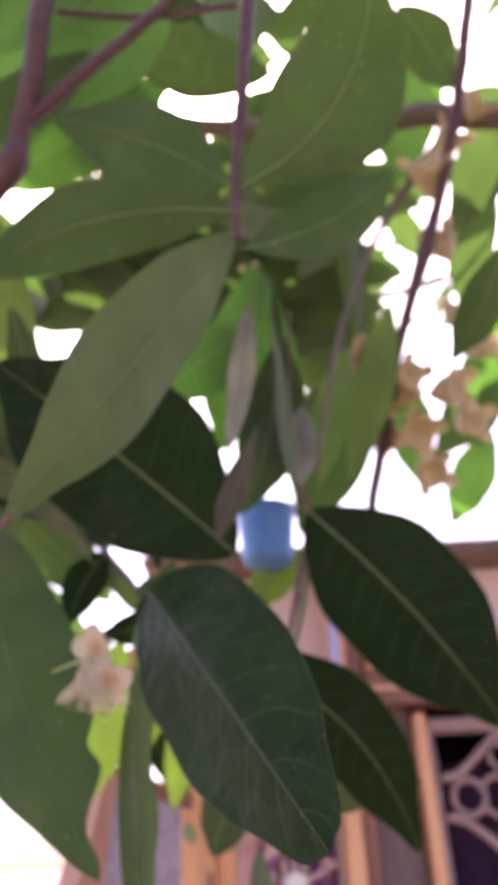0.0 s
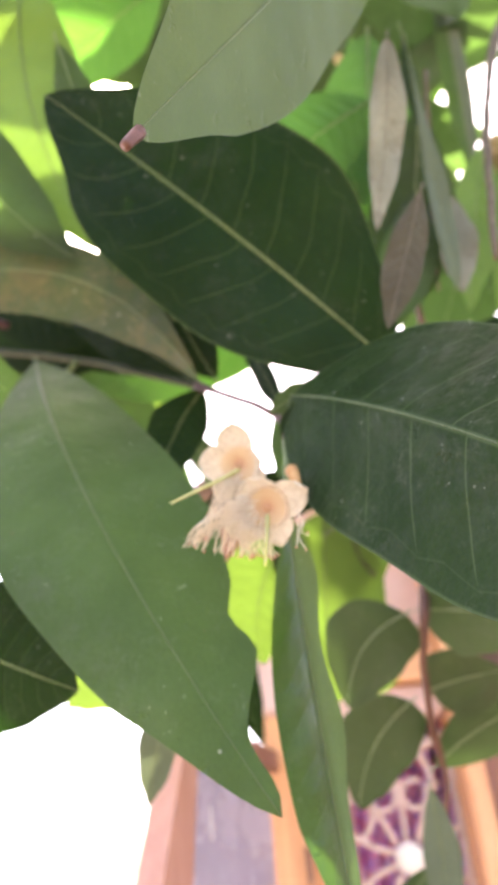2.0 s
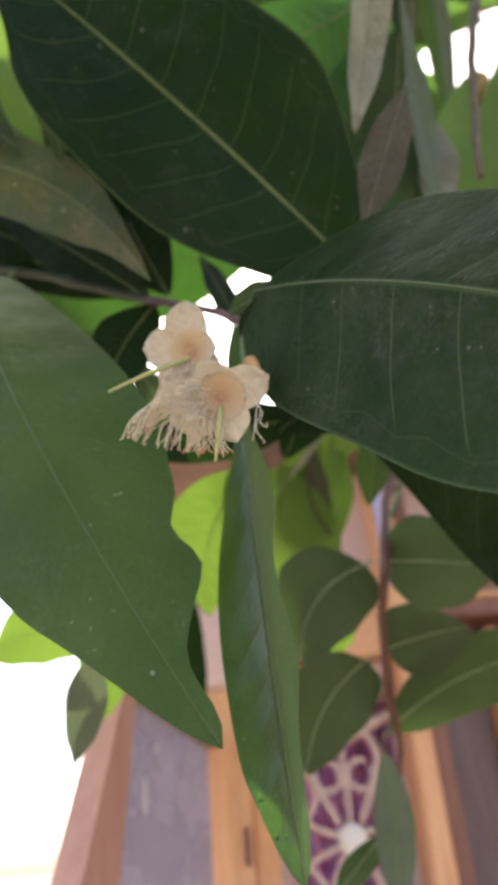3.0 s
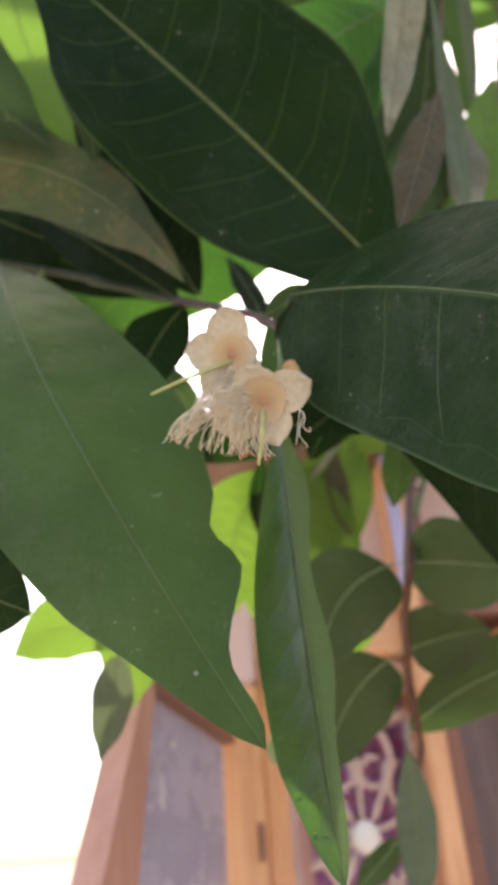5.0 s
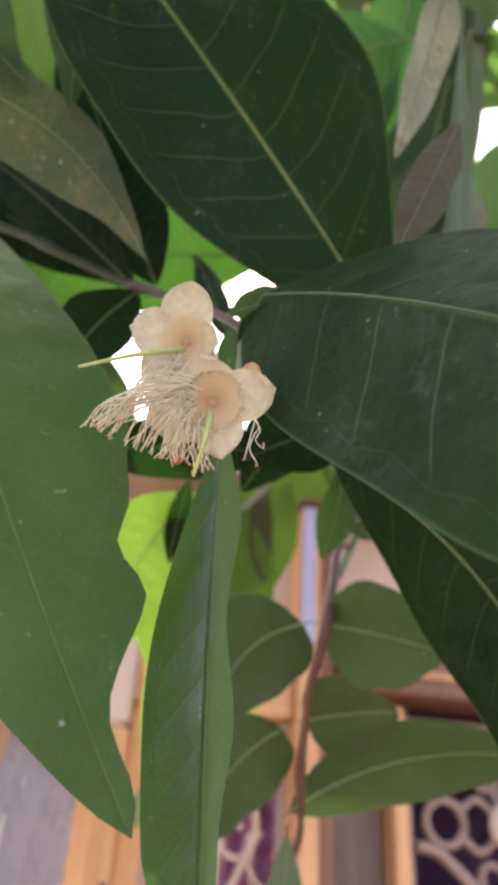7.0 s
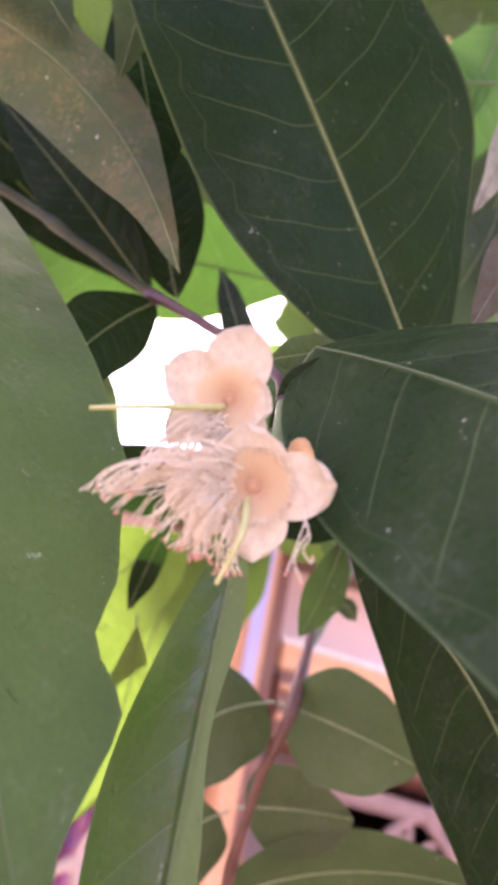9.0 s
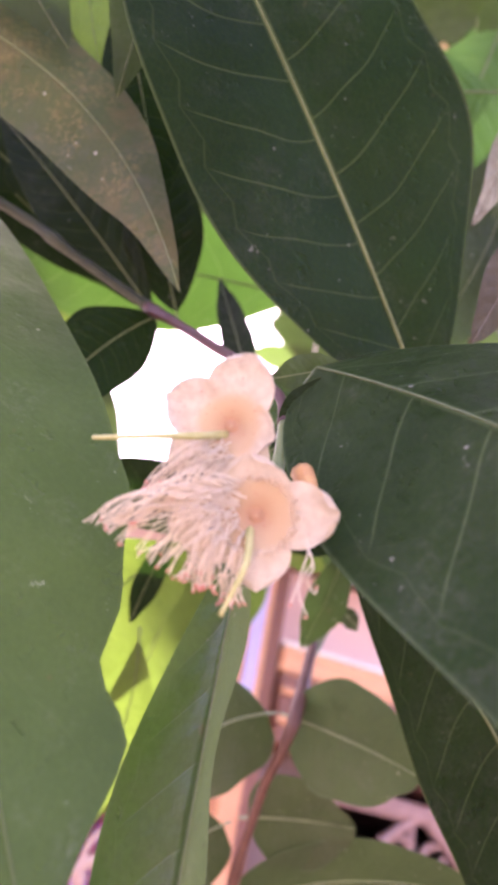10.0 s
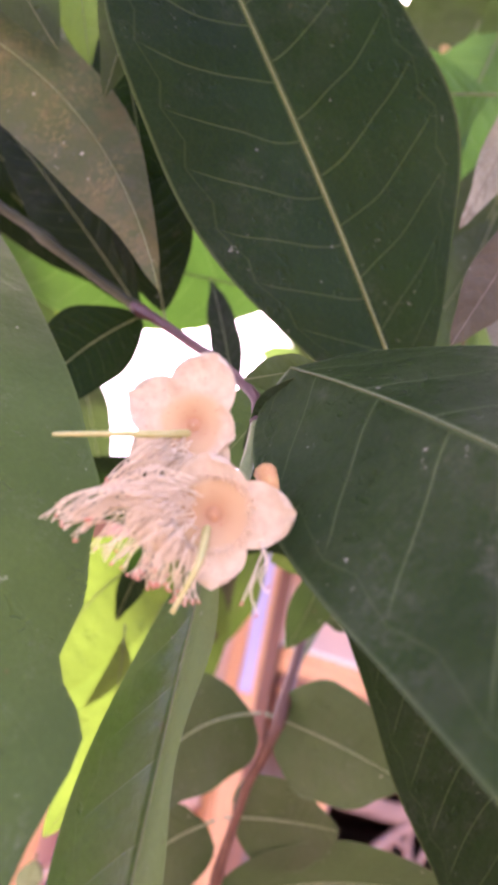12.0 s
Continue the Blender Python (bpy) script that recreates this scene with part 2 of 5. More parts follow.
def heart_material():
    """The inside of a flower: peach in the middle, running into the petal colour, with small pink flecks."""
    m, n, l, p = shader("flower_heart")
    sep = n.new("ShaderNodeSeparateXYZ")
    l.new(n.new("ShaderNodeUVMap").outputs[0], sep.inputs[0])
    cloud = noise_node(n, l, 120.0, 4)
    away = math_node(n, l, "ADD", sep.outputs[0], math_node(n, l, "MULTIPLY", math_node(n, l, "SUBTRACT", cloud, 0.5), 0.40))
    col = mix_colour(n, l, ramp(n, l, away, 0.05, 0.70), (0.55, 0.33, 0.20), (0.62, 0.46, 0.27))
    col = mix_colour(n, l, ramp(n, l, away, 0.72, 1.12), col, mix_colour(n, l, ramp(n, l, noise_node(n, l, 320.0, 4), 0.3, 0.7), (0.58, 0.50, 0.362), (0.67, 0.60, 0.455)))
    fleck = ramp(n, l, noise_node(n, l, 700.0, 2), 0.66, 0.72)
    col = mix_colour(n, l, math_node(n, l, "MULTIPLY", fleck, 0.5), col, (0.55, 0.20, 0.14))
    l.new(col, p.inputs["Base Color"])
    p.inputs["Roughness"].default_value = 0.5
    bump(n, l, cloud, 0.5, 0.0008, p)
    tr = n.new("ShaderNodeBsdfTranslucent")
    l.new(col, tr.inputs["Color"])
    mx = n.new("ShaderNodeMixShader")
    mx.inputs[0].default_value = 0.44
    l.new(p.outputs[0], mx.inputs[1])
    l.new(tr.outputs[0], mx.inputs[2])
    l.new(mx.outputs[0], n["Material Output"].inputs["Surface"])
    return m


HEART = heart_material()
CALYX = plain_material("calyx", (0.42, 0.19, 0.07), (0.60, 0.36, 0.14), 160, 0.55, 0.5, 0.0008)
CUP = plain_material("flower_cup", (0.58, 0.50, 0.32), (0.72, 0.64, 0.44), 120, 0.55, 0.4, 0.0006, through_light=0.6)
HUSK = plain_material("old_calyx", (0.42, 0.32, 0.16), (0.60, 0.48, 0.26), 70, 0.6, 0.6, 0.001, through_light=0.2)
PLASTER = plain_material("pink_plaster", (0.62, 0.43, 0.39), (0.74, 0.54, 0.48), 5, 0.85, 0.5, 0.004, fine=20)
TIMBER = plain_material("orange_timber", (0.62, 0.29, 0.14), (0.78, 0.43, 0.22), 7, 0.42, 0.3, 0.002, stretch=(9, 9, 0.8))
TIMBER_RED = plain_material("red_brown_timber", (0.40, 0.19, 0.13), (0.52, 0.28, 0.20), 7, 0.45, 0.3, 0.002, stretch=(9, 9, 0.8))
TIMBER_FLAT = plain_material("orange_timber_rail", (0.62, 0.29, 0.14), (0.78, 0.43, 0.22), 7, 0.42, 0.3, 0.002, stretch=(0.8, 9, 9))
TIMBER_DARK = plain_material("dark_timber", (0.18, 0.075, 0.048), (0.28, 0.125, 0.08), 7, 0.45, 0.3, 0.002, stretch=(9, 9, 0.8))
TIMBER_GREY = plain_material("weathered_timber", (0.13, 0.085, 0.08), (0.20, 0.14, 0.13), 7, 0.6, 0.3, 0.002, stretch=(9, 9, 0.8))
# lilac tint that paints the sky's reflection on the varnished post
LILAC_SHEEN = plain_material("lilac_sky_sheen", (0.40, 0.36, 0.58), (0.52, 0.47, 0.68), 9, 0.35, 0.2, 0.001, stretch=(9, 9, 0.8))
IRON = plain_material("painted_iron", (0.57, 0.41, 0.36), (0.70, 0.53, 0.47), 40, 0.5, 0.3, 0.0006)
# darker copy of the painted iron, with the second window's shade in it
IRON_SHADED = plain_material("shaded_iron", (0.27, 0.17, 0.155), (0.38, 0.25, 0.225), 40, 0.6, 0.3, 0.0006)
BOSS = plain_material("boss_paint", (0.80, 0.76, 0.70), (0.88, 0.84, 0.79), 40, 0.5, 0.2, 0.0005)
ROOM = plain_material("room_plaster", (0.20, 0.18, 0.17), (0.27, 0.25, 0.23), 3, 0.9)
TILE = plain_material("eave_timber", (0.15, 0.09, 0.07), (0.26, 0.17, 0.13), 9, 0.7, 0.4, 0.003)
EARTH = plain_material("yard_earth", (0.10, 0.085, 0.065), (0.17, 0.14, 0.105), 1.4, 0.95, 0.7, 0.02, fine=14)


def glass_pane_material():
    m, n, l, p = shader("dusty_pane")
    dust = ramp(n, l, noise_node(n, l, 9.0, 5, 0.65), 0.3, 0.75)
    streak = ramp(n, l, noise_node(n, l, 55.0, 4, 0.7), 0.5, 0.8)
    l.new(mix_colour(n, l, math_node(n, l, "MULTIPLY_ADD", streak, 0.4, math_node(n, l, "MULTIPLY", dust, 0.5)), (0.32, 0.28, 0.33), (0.50, 0.45, 0.52)), p.inputs["Base Color"])
    l.new(math_node(n, l, "MULTIPLY_ADD", dust, 0.3, 0.12), p.inputs["Roughness"])
    p.inputs["Specular IOR Level"].default_value = 0.6
    return m


def curtain_material():
    m, n, l, p = shader("printed_cloth")
    print_tone = ramp(n, l, noise_node(n, l, 38.0, 4, 0.65), 0.30, 0.70)
    cr = n.new("ShaderNodeValToRGB")
    for at, c in ((0.0, (0.24, 0.12, 0.42)), (0.22, (0.66, 0.14, 0.28)), (0.42, (0.24, 0.22, 0.70)), (0.58, (0.74, 0.34, 0.62)), (0.75, (0.74, 0.22, 0.22)), (0.92, (0.40, 0.33, 0.76))):
        e = cr.color_ramp.elements.new(at)
        e.color = (*c, 1)
    l.new(print_tone, cr.inputs[0])
    l.new(cr.outputs[0], p.inputs["Base Color"])
    p.inputs["Roughness"].default_value = 0.85
    bump(n, l, noise_node(n, l, 900.0, 2), 0.3, 0.0005, p)
    return m


PANE, CLOTH = glass_pane_material(), curtain_material()
# near-black violet that stands for the unlit room behind the second grille
SHEET_DARK = plain_material("dark_violet_inside", (0.020, 0.010, 0.034), (0.075, 0.030, 0.085), 24, 0.9, 0.4, 0.001)


# ---- mesh helpers ----
def mesh_of(name, verts, faces, material, uvs=None, smooth=True):
    me = bpy.data.meshes.new(name)
    me.from_pydata([tuple(v) for v in verts], [], faces)
    if uvs is not None:
        layer = me.uv_layers.new(name="UVMap")
        for loop in me.loops:
            layer.data[loop.index].uv = uvs[loop.vertex_index]
    me.materials.append(material)
    for f in me.polygons:
        f.use_smooth = smooth
    me.update()
    return me


def thing(name, label, category, at=(0, 0, 0), group="", kind=""):
    ob = new(name)
    ob.empty_display_size = 0.02
    ob.location = at
    return tagged(ob, label, category, group, kind)


def hang(name, me, parent, label=""):
    ob = new(name, me)
    ob.parent = parent
    base = Vector((0, 0, 0))
    up = parent
    while up is not None:
        base += up.location
        up = up.parent
    ob.matrix_parent_inverse = Matrix.Identity(4)
    ob.location = -base
    if label:
        ob["label"] = label
    return ob


def tube_data(points, radii, sides=7, cap=True):
    """A tapered tube along points (already smooth)."""
    pts = [Vector(p) for p in points]
    verts, faces = [], []
    ref = Vector((0.3, 0.2, 1)).normalized()
    for i, p in enumerate(pts):
        t = (pts[min(i + 1, len(pts) - 1)] - pts[max(i - 1, 0)]).normalized()
        a = t.cross(ref)
        if a.length < 1e-3:
            a = t.cross(Vector((1, 0, 0)))
        a.normalize()
        b = t.cross(a)
        for k in range(sides):
            w = 2 * math.pi * k / sides
            verts.append(p + (a * math.cos(w) + b * math.sin(w)) * radii[i])
    for i in range(len(pts) - 1):
        for k in range(sides):
            j = (k + 1) % sides
            faces.append((i * sides + k, i * sides + j, (i + 1) * sides + j, (i + 1) * sides + k))
    if cap:
        faces.append(tuple(range(sides))[::-1])
        faces.append(tuple((len(pts) - 1) * sides + k for k in range(sides)))
    return verts, faces


def spline(points, steps=8):
    """Catmull-Rom through points."""
    p = [Vector(q) for q in points]
    p = [p[0] * 2 - p[1]] + p + [p[-1] * 2 - p[-2]]
    out = []
    for i in range(1, len(p) - 2):
        for k in range(steps):
            t = k / steps
            a, b, c, d = p[i - 1], p[i], p[i + 1], p[i + 2]
            out.append(0.5 * (2 * b + (c - a) * t + (2 * a - 5 * b + 4 * c - d) * t * t + (3 * b - a - 3 * c + d) * t * t * t))
    out.append(p[-2])
    return out


def branch(name, parent, points, r0, r1, material, label="", steps=8, sides=9, knots=()):
    """A twig: a tapering, slightly uneven tube with swollen knots."""
    path = spline(points, steps)
    radii = []
    for i in range(len(path)):
        k = i / (len(path) - 1)
        r = r0 + (r1 - r0) * k
        r *= 1 + 0.10 * noise.noise(path[i] * 60)
        for at in knots:
            r *= 1 + 0.45 * math.exp(-((k - at) / 0.03) ** 2)
        radii.append(r)
    path = [q + Vector((noise.noise(q * 45), noise.noise(q * 45 + Vector((9, 0, 0))), noise.noise(q * 45 + Vector((0, 9, 0))))) * r0 * 0.25 for q in path]
    v, f = tube_data(path, radii, sides)
    return hang(name, mesh_of(name, v, f, material), parent, label)


def merge(parts):
    verts, faces = [], []
    for v, f in parts:
        k = len(verts)
        verts += v
        faces += [tuple(i + k for i in q) for q in f]
    return verts, faces


def box_data(lo, hi, bevel=0.004):
    bm = bmesh.new()
    bmesh.ops.create_cube(bm, size=1)
    size = Vector(hi) - Vector(lo)
    for v in bm.verts:
        v.co = Vector(lo) + Vector((size[i] * (v.co[i] + 0.5) for i in range(3)))
    if bevel:
        bmesh.ops.bevel(bm, geom=bm.edges[:], offset=min(bevel, min(size) * 0.3), segments=2, affect="EDGES")
    data = ([v.co.copy() for v in bm.verts], [tuple(v.index for v in f.verts) for f in bm.faces])
    bm.free()
    return data


def slab(name, parent, lo, hi, material, label="", bevel=0.004):
    v, f = box_data(lo, hi, bevel)
    return hang(name, mesh_of(name, v, f, material, smooth=False), parent, label)


# ---- leaves ----
def leaf_grid(base, tip, normal, width, sag, sway, fold, fold2, wave, peak, blunt, droop, seed, nu=26, nv=5, drip=0.0, dents=()):
    base, tip, n = Vector(base), Vector(tip), Vector(normal)
    axis = tip - base
    length = axis.length
    axis.normalize()
    n = (n - axis * n.dot(axis)).normalized()
    side = n.cross(axis)
    q = math.log(0.5) / math.log(peak)
    verts, uvs, mid = [], [], []
    ph = seed * 1.7
    for i in range(nu + 1):
        u = i / nu
        h = math.sin(math.pi * min(max(u, 1e-4), 1 - 1e-4) ** q) ** blunt
        if u > 0.8:
            h *= 1 - (0.25 + drip) * ((u - 0.8) / 0.2) * (1 - (u - 0.8) / 0.2) * 2
        h *= 1 + 0.025 * math.sin(u * 17 + ph) + 0.02 * noise.noise(Vector((u * 6, ph, 0)))
        c = base + axis * (u * length) + (n * sag + side * sway) * (4 * u * (1 - u)) - n * (droop * length * u * u * (1 - u))
        mid.append(c)
        for j in range(-nv, nv + 1):
            v = j / nv
            a = radians(fold2 if v > 0 else fold) * (1 - 0.35 * abs(v))
            out = h * width * 0.5 * abs(v)
            for du, amp, wide, *half in dents:
                if v * (half[0] if half else 1) > 0:
                    out *= 1 + amp * math.exp(-(((u - du) / wide) ** 2))
            p = c + side * math.copysign(out * math.cos(a), v if v else 1) + n * (out * math.sin(a))
            p += n * (wave * v * v * math.sin(u * 15 + ph + (1.9 if v > 0 else 0)) * math.sin(math.pi * u))
            p += n * (0.004 * width * abs(v) * (1 - abs(v)) * 4 * math.sin(u * 62 + (0 if v > 0 else 1.2)))
            verts.append(p)
            uvs.append((u, v))
    m = 2 * nv + 1
    faces = [(i * m + j, i * m + j + 1, (i + 1) * m + j + 1, (i + 1) * m + j) for i in range(nu) for j in range(2 * nv)]
    return verts, faces, uvs, mid, n


LEAF_COUNT = [0]


def leaf(parent, base, tip, normal, width, sag=0.0, sway=0.0, mat="mid", fold=0, fold2=None, wave=0.001, peak=0.45, blunt=0.8, droop=0.0, big=0, stalk=None, label="", dents=(), rib=1.0, dim=0, mat2=None):
    """One leaf: a blade with a raised midrib that runs on into its stalk."""
    LEAF_COUNT[0] += 1
    v, f, uvs, mid, n = leaf_grid(base, tip, normal, width, sag, sway, fold, fold if fold2 is None else fold2, wave, peak, blunt, droop, LEAF_COUNT[0], 48 if big else 26, 7 if big else 5, dents=dents)
    ob = hang("leaf", mesh_of("leaf", v, f, LEAF[mat], uvs), parent, label)
    if mat2:
        ob.data.materials.append(LEAF[mat2])
        across = 2 * (7 if big else 5)
        for face in ob.data.polygons:
            face.material_index = 1 if face.index % across >= across // 2 else 0
    r = min(0.0013, 0.0003 + width * 0.0075) * rib
    path = [p + n * r * 0.15 for p in mid]
    first = [Vector(stalk)] if stalk else [path[0] - (path[1] - path[0]).normalized() * 0.007]
    stem = spline(first + [path[0]], 4)[:-1] if not stalk else spline([first[0], first[0].lerp(path[0], 0.5) + Vector((0, 0, 0.004)), path[0]], 4)[:-1]
    whole = stem + path
    rad = [max(r * 1.25, 0.0009)] * len(stem) + [max(r * (1 - 0.9 * i / len(path)), 0.0003) for i in range(len(path))]
    tv, tf = tube_data(whole, rad, 6)
    dry = mat in ("dry", "dead")
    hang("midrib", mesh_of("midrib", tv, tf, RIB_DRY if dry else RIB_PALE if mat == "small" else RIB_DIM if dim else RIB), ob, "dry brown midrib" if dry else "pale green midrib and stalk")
    return ob


# ---- ground ----
GROUND = -0.30
gv, gf = [], []
rings = [0, 0.6, 1.2, 2, 3, 4.5, 7, 11, 18, 40, 120, 400, 1500, 4000]
for ri, rr in enumerate(rings):
    for k in range(40):
        w = 2 * math.pi * k / 40
        q = Vector((rr * math.cos(w), rr * math.sin(w), 0))
        q.z = GROUND + (0.03 * noise.noise(q * 0.9) if 0.5 < rr < 12 else 0)
        gv.append(q)
for ri in range(len(rings) - 1):
    for k in range(40):
        j = (k + 1) % 40
        gf.append((ri * 40 + k, (ri + 1) * 40 + k, (ri + 1) * 40 + j, ri * 40 + j))
tagged(new("ground", mesh_of("ground", gv, gf, EARTH)), "bare brown earth of the yard below the tree", "ground", kind="structure")

# ---- house front ----
WALL_Y, WALL_TOP = 1.62, 1.96


def wall_piece(name, lo, hi, material=PLASTER, label="", bevel=0.006):
    v, f = box_data(lo, hi, bevel)
    return tagged(new(name, mesh_of(name, v, f, material, smooth=False)), label, "wall", kind="structure")


wall_piece("wall_front", (-0.10, WALL_Y, 1.70), (3.2, WALL_Y + 0.20, WALL_TOP), label="pink plastered wall band above the windows")
wall_piece("wall_corner", (-0.166, WALL_Y - 0.062, 1.58), (-0.101, WALL_Y + 0.20, 1.735), label="pink plastered corner over the post")
wall_piece("wall_under", (-0.10, WALL_Y, GROUND - 0.05), (3.2, WALL_Y + 0.20, 0.55), label="pink plastered wall below the windows")
wall_piece("wall_pier", (0.205, WALL_Y + 0.01, 0.55), (0.295, WALL_Y + 0.20, 1.70), TIMBER_GREY, "weathered grey brown pier between the windows")
wall_piece("wall_end", (1.35, WALL_Y, 0.55), (3.2, WALL_Y + 0.20, 1.70), label="pink plastered wall beside the windows")
wall_piece("wall_side", (-0.10, WALL_Y + 0.20, GROUND - 0.05), (0.02, 4.5, WALL_TOP), label="pink plastered side wall of the house")
wall_piece("wall_right", (3.05, WALL_Y + 0.20, GROUND - 0.05), (3.2, 4.5, WALL_TOP), label="pink plastered far side wall of the house")
wall_piece("wall_back", (0.02, 4.35, GROUND - 0.05), (3.05, 4.5, WALL_TOP), ROOM, "grey plastered back wall inside the room")
v, f = box_data((-0.25, WALL_Y - 0.10, WALL_TOP + 0.002), (3.4, 4.7, WALL_TOP + 0.035), 0.01)
tagged(new("roof", mesh_of("roof", v, f, TILE, smooth=False)), "flat brown timber roof edge over the wall", "roof", kind="structure")
v, f = box_data((0.02, WALL_Y + 0.20, GROUND - 0.05), (3.05, 4.35, GROUND + 0.02), 0.0)
tagged(new("floor", mesh_of("floor", v, f, ROOM, smooth=False)), "grey floor of the room behind the windows", "floor", kind="structure")

# unseen wall, added to hold back skylight from behind the camera
wall_piece("wall_unseen", (-3.5, -2.4, GROUND - 0.05), (3.5, -2.25, 0.75), ROOM, "unseen grey wall added behind the camera to cut light")

# timber posts and rails of the front
front = thing("timber_frame", "orange varnished timber window frame on a pink wall", "frame", (0.0, WALL_Y, 0.0))
slab("post", front, (-0.160, WALL_Y - 0.06, GROUND), (-0.0995, WALL_Y + 0.06, 1.578), TIMBER, "orange varnished post")
slab("post", front, (-0.098, WALL_Y - 0.03, GROUND), (-0.062, WALL_Y + 0.10, 1.66), TIMBER, "orange varnished inner jamb")
slab("post", front, (0.138, WALL_Y - 0.07, GROUND), (0.172, WALL_Y + 0.03, WALL_TOP - 0.004), TIMBER, "orange varnished tall post")
# dark timber puts the shade on the post's right face into colour
slab("post", front, (0.1745, WALL_Y - 0.045, GROUND), (0.203, WALL_Y + 0.05, WALL_TOP - 0.004), TIMBER_DARK, "shaded side of the post in dark red brown")
slab("post", front, (0.297, WALL_Y - 0.03, GROUND), (0.322, WALL_Y + 0.08, 1.655), TIMBER, "orange varnished jamb")
# thin added strip: the sky's reflection on the post, done as colour
slab("sheen_strip", front, (0.1395, WALL_Y - 0.076, 1.72), (0.1605, WALL_Y - 0.071, WALL_TOP - 0.006), LILAC_SHEEN, "pale lilac strip for the sky's reflection", 0.002)
slab("rail", front, (-0.10, WALL_Y - 0.05, 1.615), (0.136, WALL_Y + 0.06, 1.698), TIMBER_FLAT, "orange varnished head rail")
slab("rail", front, (-0.06, WALL_Y - 0.025, 1.562), (0.136, WALL_Y + 0.08, 1.612), PLASTER, "pink painted inner rail")
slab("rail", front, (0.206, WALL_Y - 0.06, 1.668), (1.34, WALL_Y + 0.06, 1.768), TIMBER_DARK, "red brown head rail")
slab("bead", front, (0.206, WALL_Y - 0.068, 1.694), (1.34, WALL_Y - 0.0605, 1.703), TIMBER_FLAT, "thin orange varnished bead", 0.002)
slab("bead", front, (0.206, WALL_Y - 0.068, 1.736), (1.34, WALL_Y - 0.0605, 1.745), TIMBER_FLAT, "thin orange varnished bead", 0.002)
slab("rail", front, (0.206, WALL_Y - 0.050, 1.770), (1.34, WALL_Y - 0.002, 1.814), TIMBER_FLAT, "orange varnished trim strip")
slab("strip", front, (0.206, WALL_Y - 0.045, 1.8155), (1.34, WALL_Y - 0.002, 1.822), BOSS, "thin white painted strip", 0.001)

slab("hinge", front, (-0.1122, WALL_Y - 0.0645, 1.3446), (-0.1032, WALL_Y - 0.0605, 1.3918), TIMBER_DARK, "dark worn hinge", 0.001)
# glazed leaf that stands open from the left post, in its own plane
P0, PD = Vector((-0.155, 1.545, 0)), Vector((-0.1, -0.25, 0)).normalized()


def on_leaf(s, z, out=0.0):
    q = P0 + PD * s
    nn = PD.cross(Vector((0, 0, 1))).normalized()
    return Vector((q.x, q.y, z)) + nn * out


def leaf_board(name, parent, a, b, c, d, thick, material, label):
    """A board between four (s, z) corners of the open window leaf."""
    vs = [on_leaf(*q, -thick / 2) for q in (a, b, c, d)] + [on_leaf(*q, thick / 2) for q in (a, b, c, d)]
    fs = [(0, 1, 2, 3), (7, 6, 5, 4), (0, 4, 5, 1), (1, 5, 6, 2), (2, 6, 7, 3), (3, 7, 4, 0)]
    return hang(name, mesh_of(name, vs, fs, material, smooth=False), parent, label)


casement = thing("window_casement", "open timber window leaf with a dusty grey pane", "window", (-0.155, 1.545, 0.9))
leaf_board("pane", casement, (0.012, 0.60), (0.42, 0.60), (0.252, 1.528), (0.012, 1.492), 0.006, PANE, "dusty grey violet pane")
leaf_board("stile", casement, (0.675, 0.60), (0.43, 0.60), (0.254, 1.53), (0.276, 1.548), 0.034, TIMBER_RED, "red brown leaning stile")
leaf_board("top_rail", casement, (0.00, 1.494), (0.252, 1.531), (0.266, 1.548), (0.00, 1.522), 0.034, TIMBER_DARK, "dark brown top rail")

for ms, mz, mw, mh in ((0.205, 1.425, 0.0035, 0.019), (0.175, 1.478, 0.0032, 0.004)):
    leaf_board("paint_mark", casement, (ms, mz - mh), (ms + mw, mz - mh), (ms + mw, mz + mh), (ms, mz + mh), 0.0075, BOSS, "white paint mark on the pane")

# grilles
def scroll_points(cx, cz, r0, r1, a0, a1, y, n=18):
    out = []
    for i in range(n + 1):
        k = i / n
        a = radians(a0 + (a1 - a0) * k)
        r = r0 + (r1 - r0) * k
        out.append(Vector((cx + r * math.cos(a), y, cz + r * math.sin(a))))
    return out


def rod(name, parent, pts, r, label="", material=IRON):
    v, f = tube_data(pts, [r] * len(pts), 8)
    return hang(name, mesh_of(name, v, f, material), parent, label)


def boss(parent, x, y, z, r, material=BOSS):
    bm = bmesh.new()
    bmesh.ops.create_uvsphere(bm, u_segments=20, v_segments=10, radius=r)
    for q in bm.verts:
        q.co = Vector((x + q.co.x, y + q.co.y * 0.45, z + q.co.z))
    data = ([q.co.copy() for q in bm.verts], [tuple(w.index for w in fc.verts) for fc in bm.faces])
    bm.free()
    return hang("boss", mesh_of("boss", *data, material), parent, "domed painted boss")


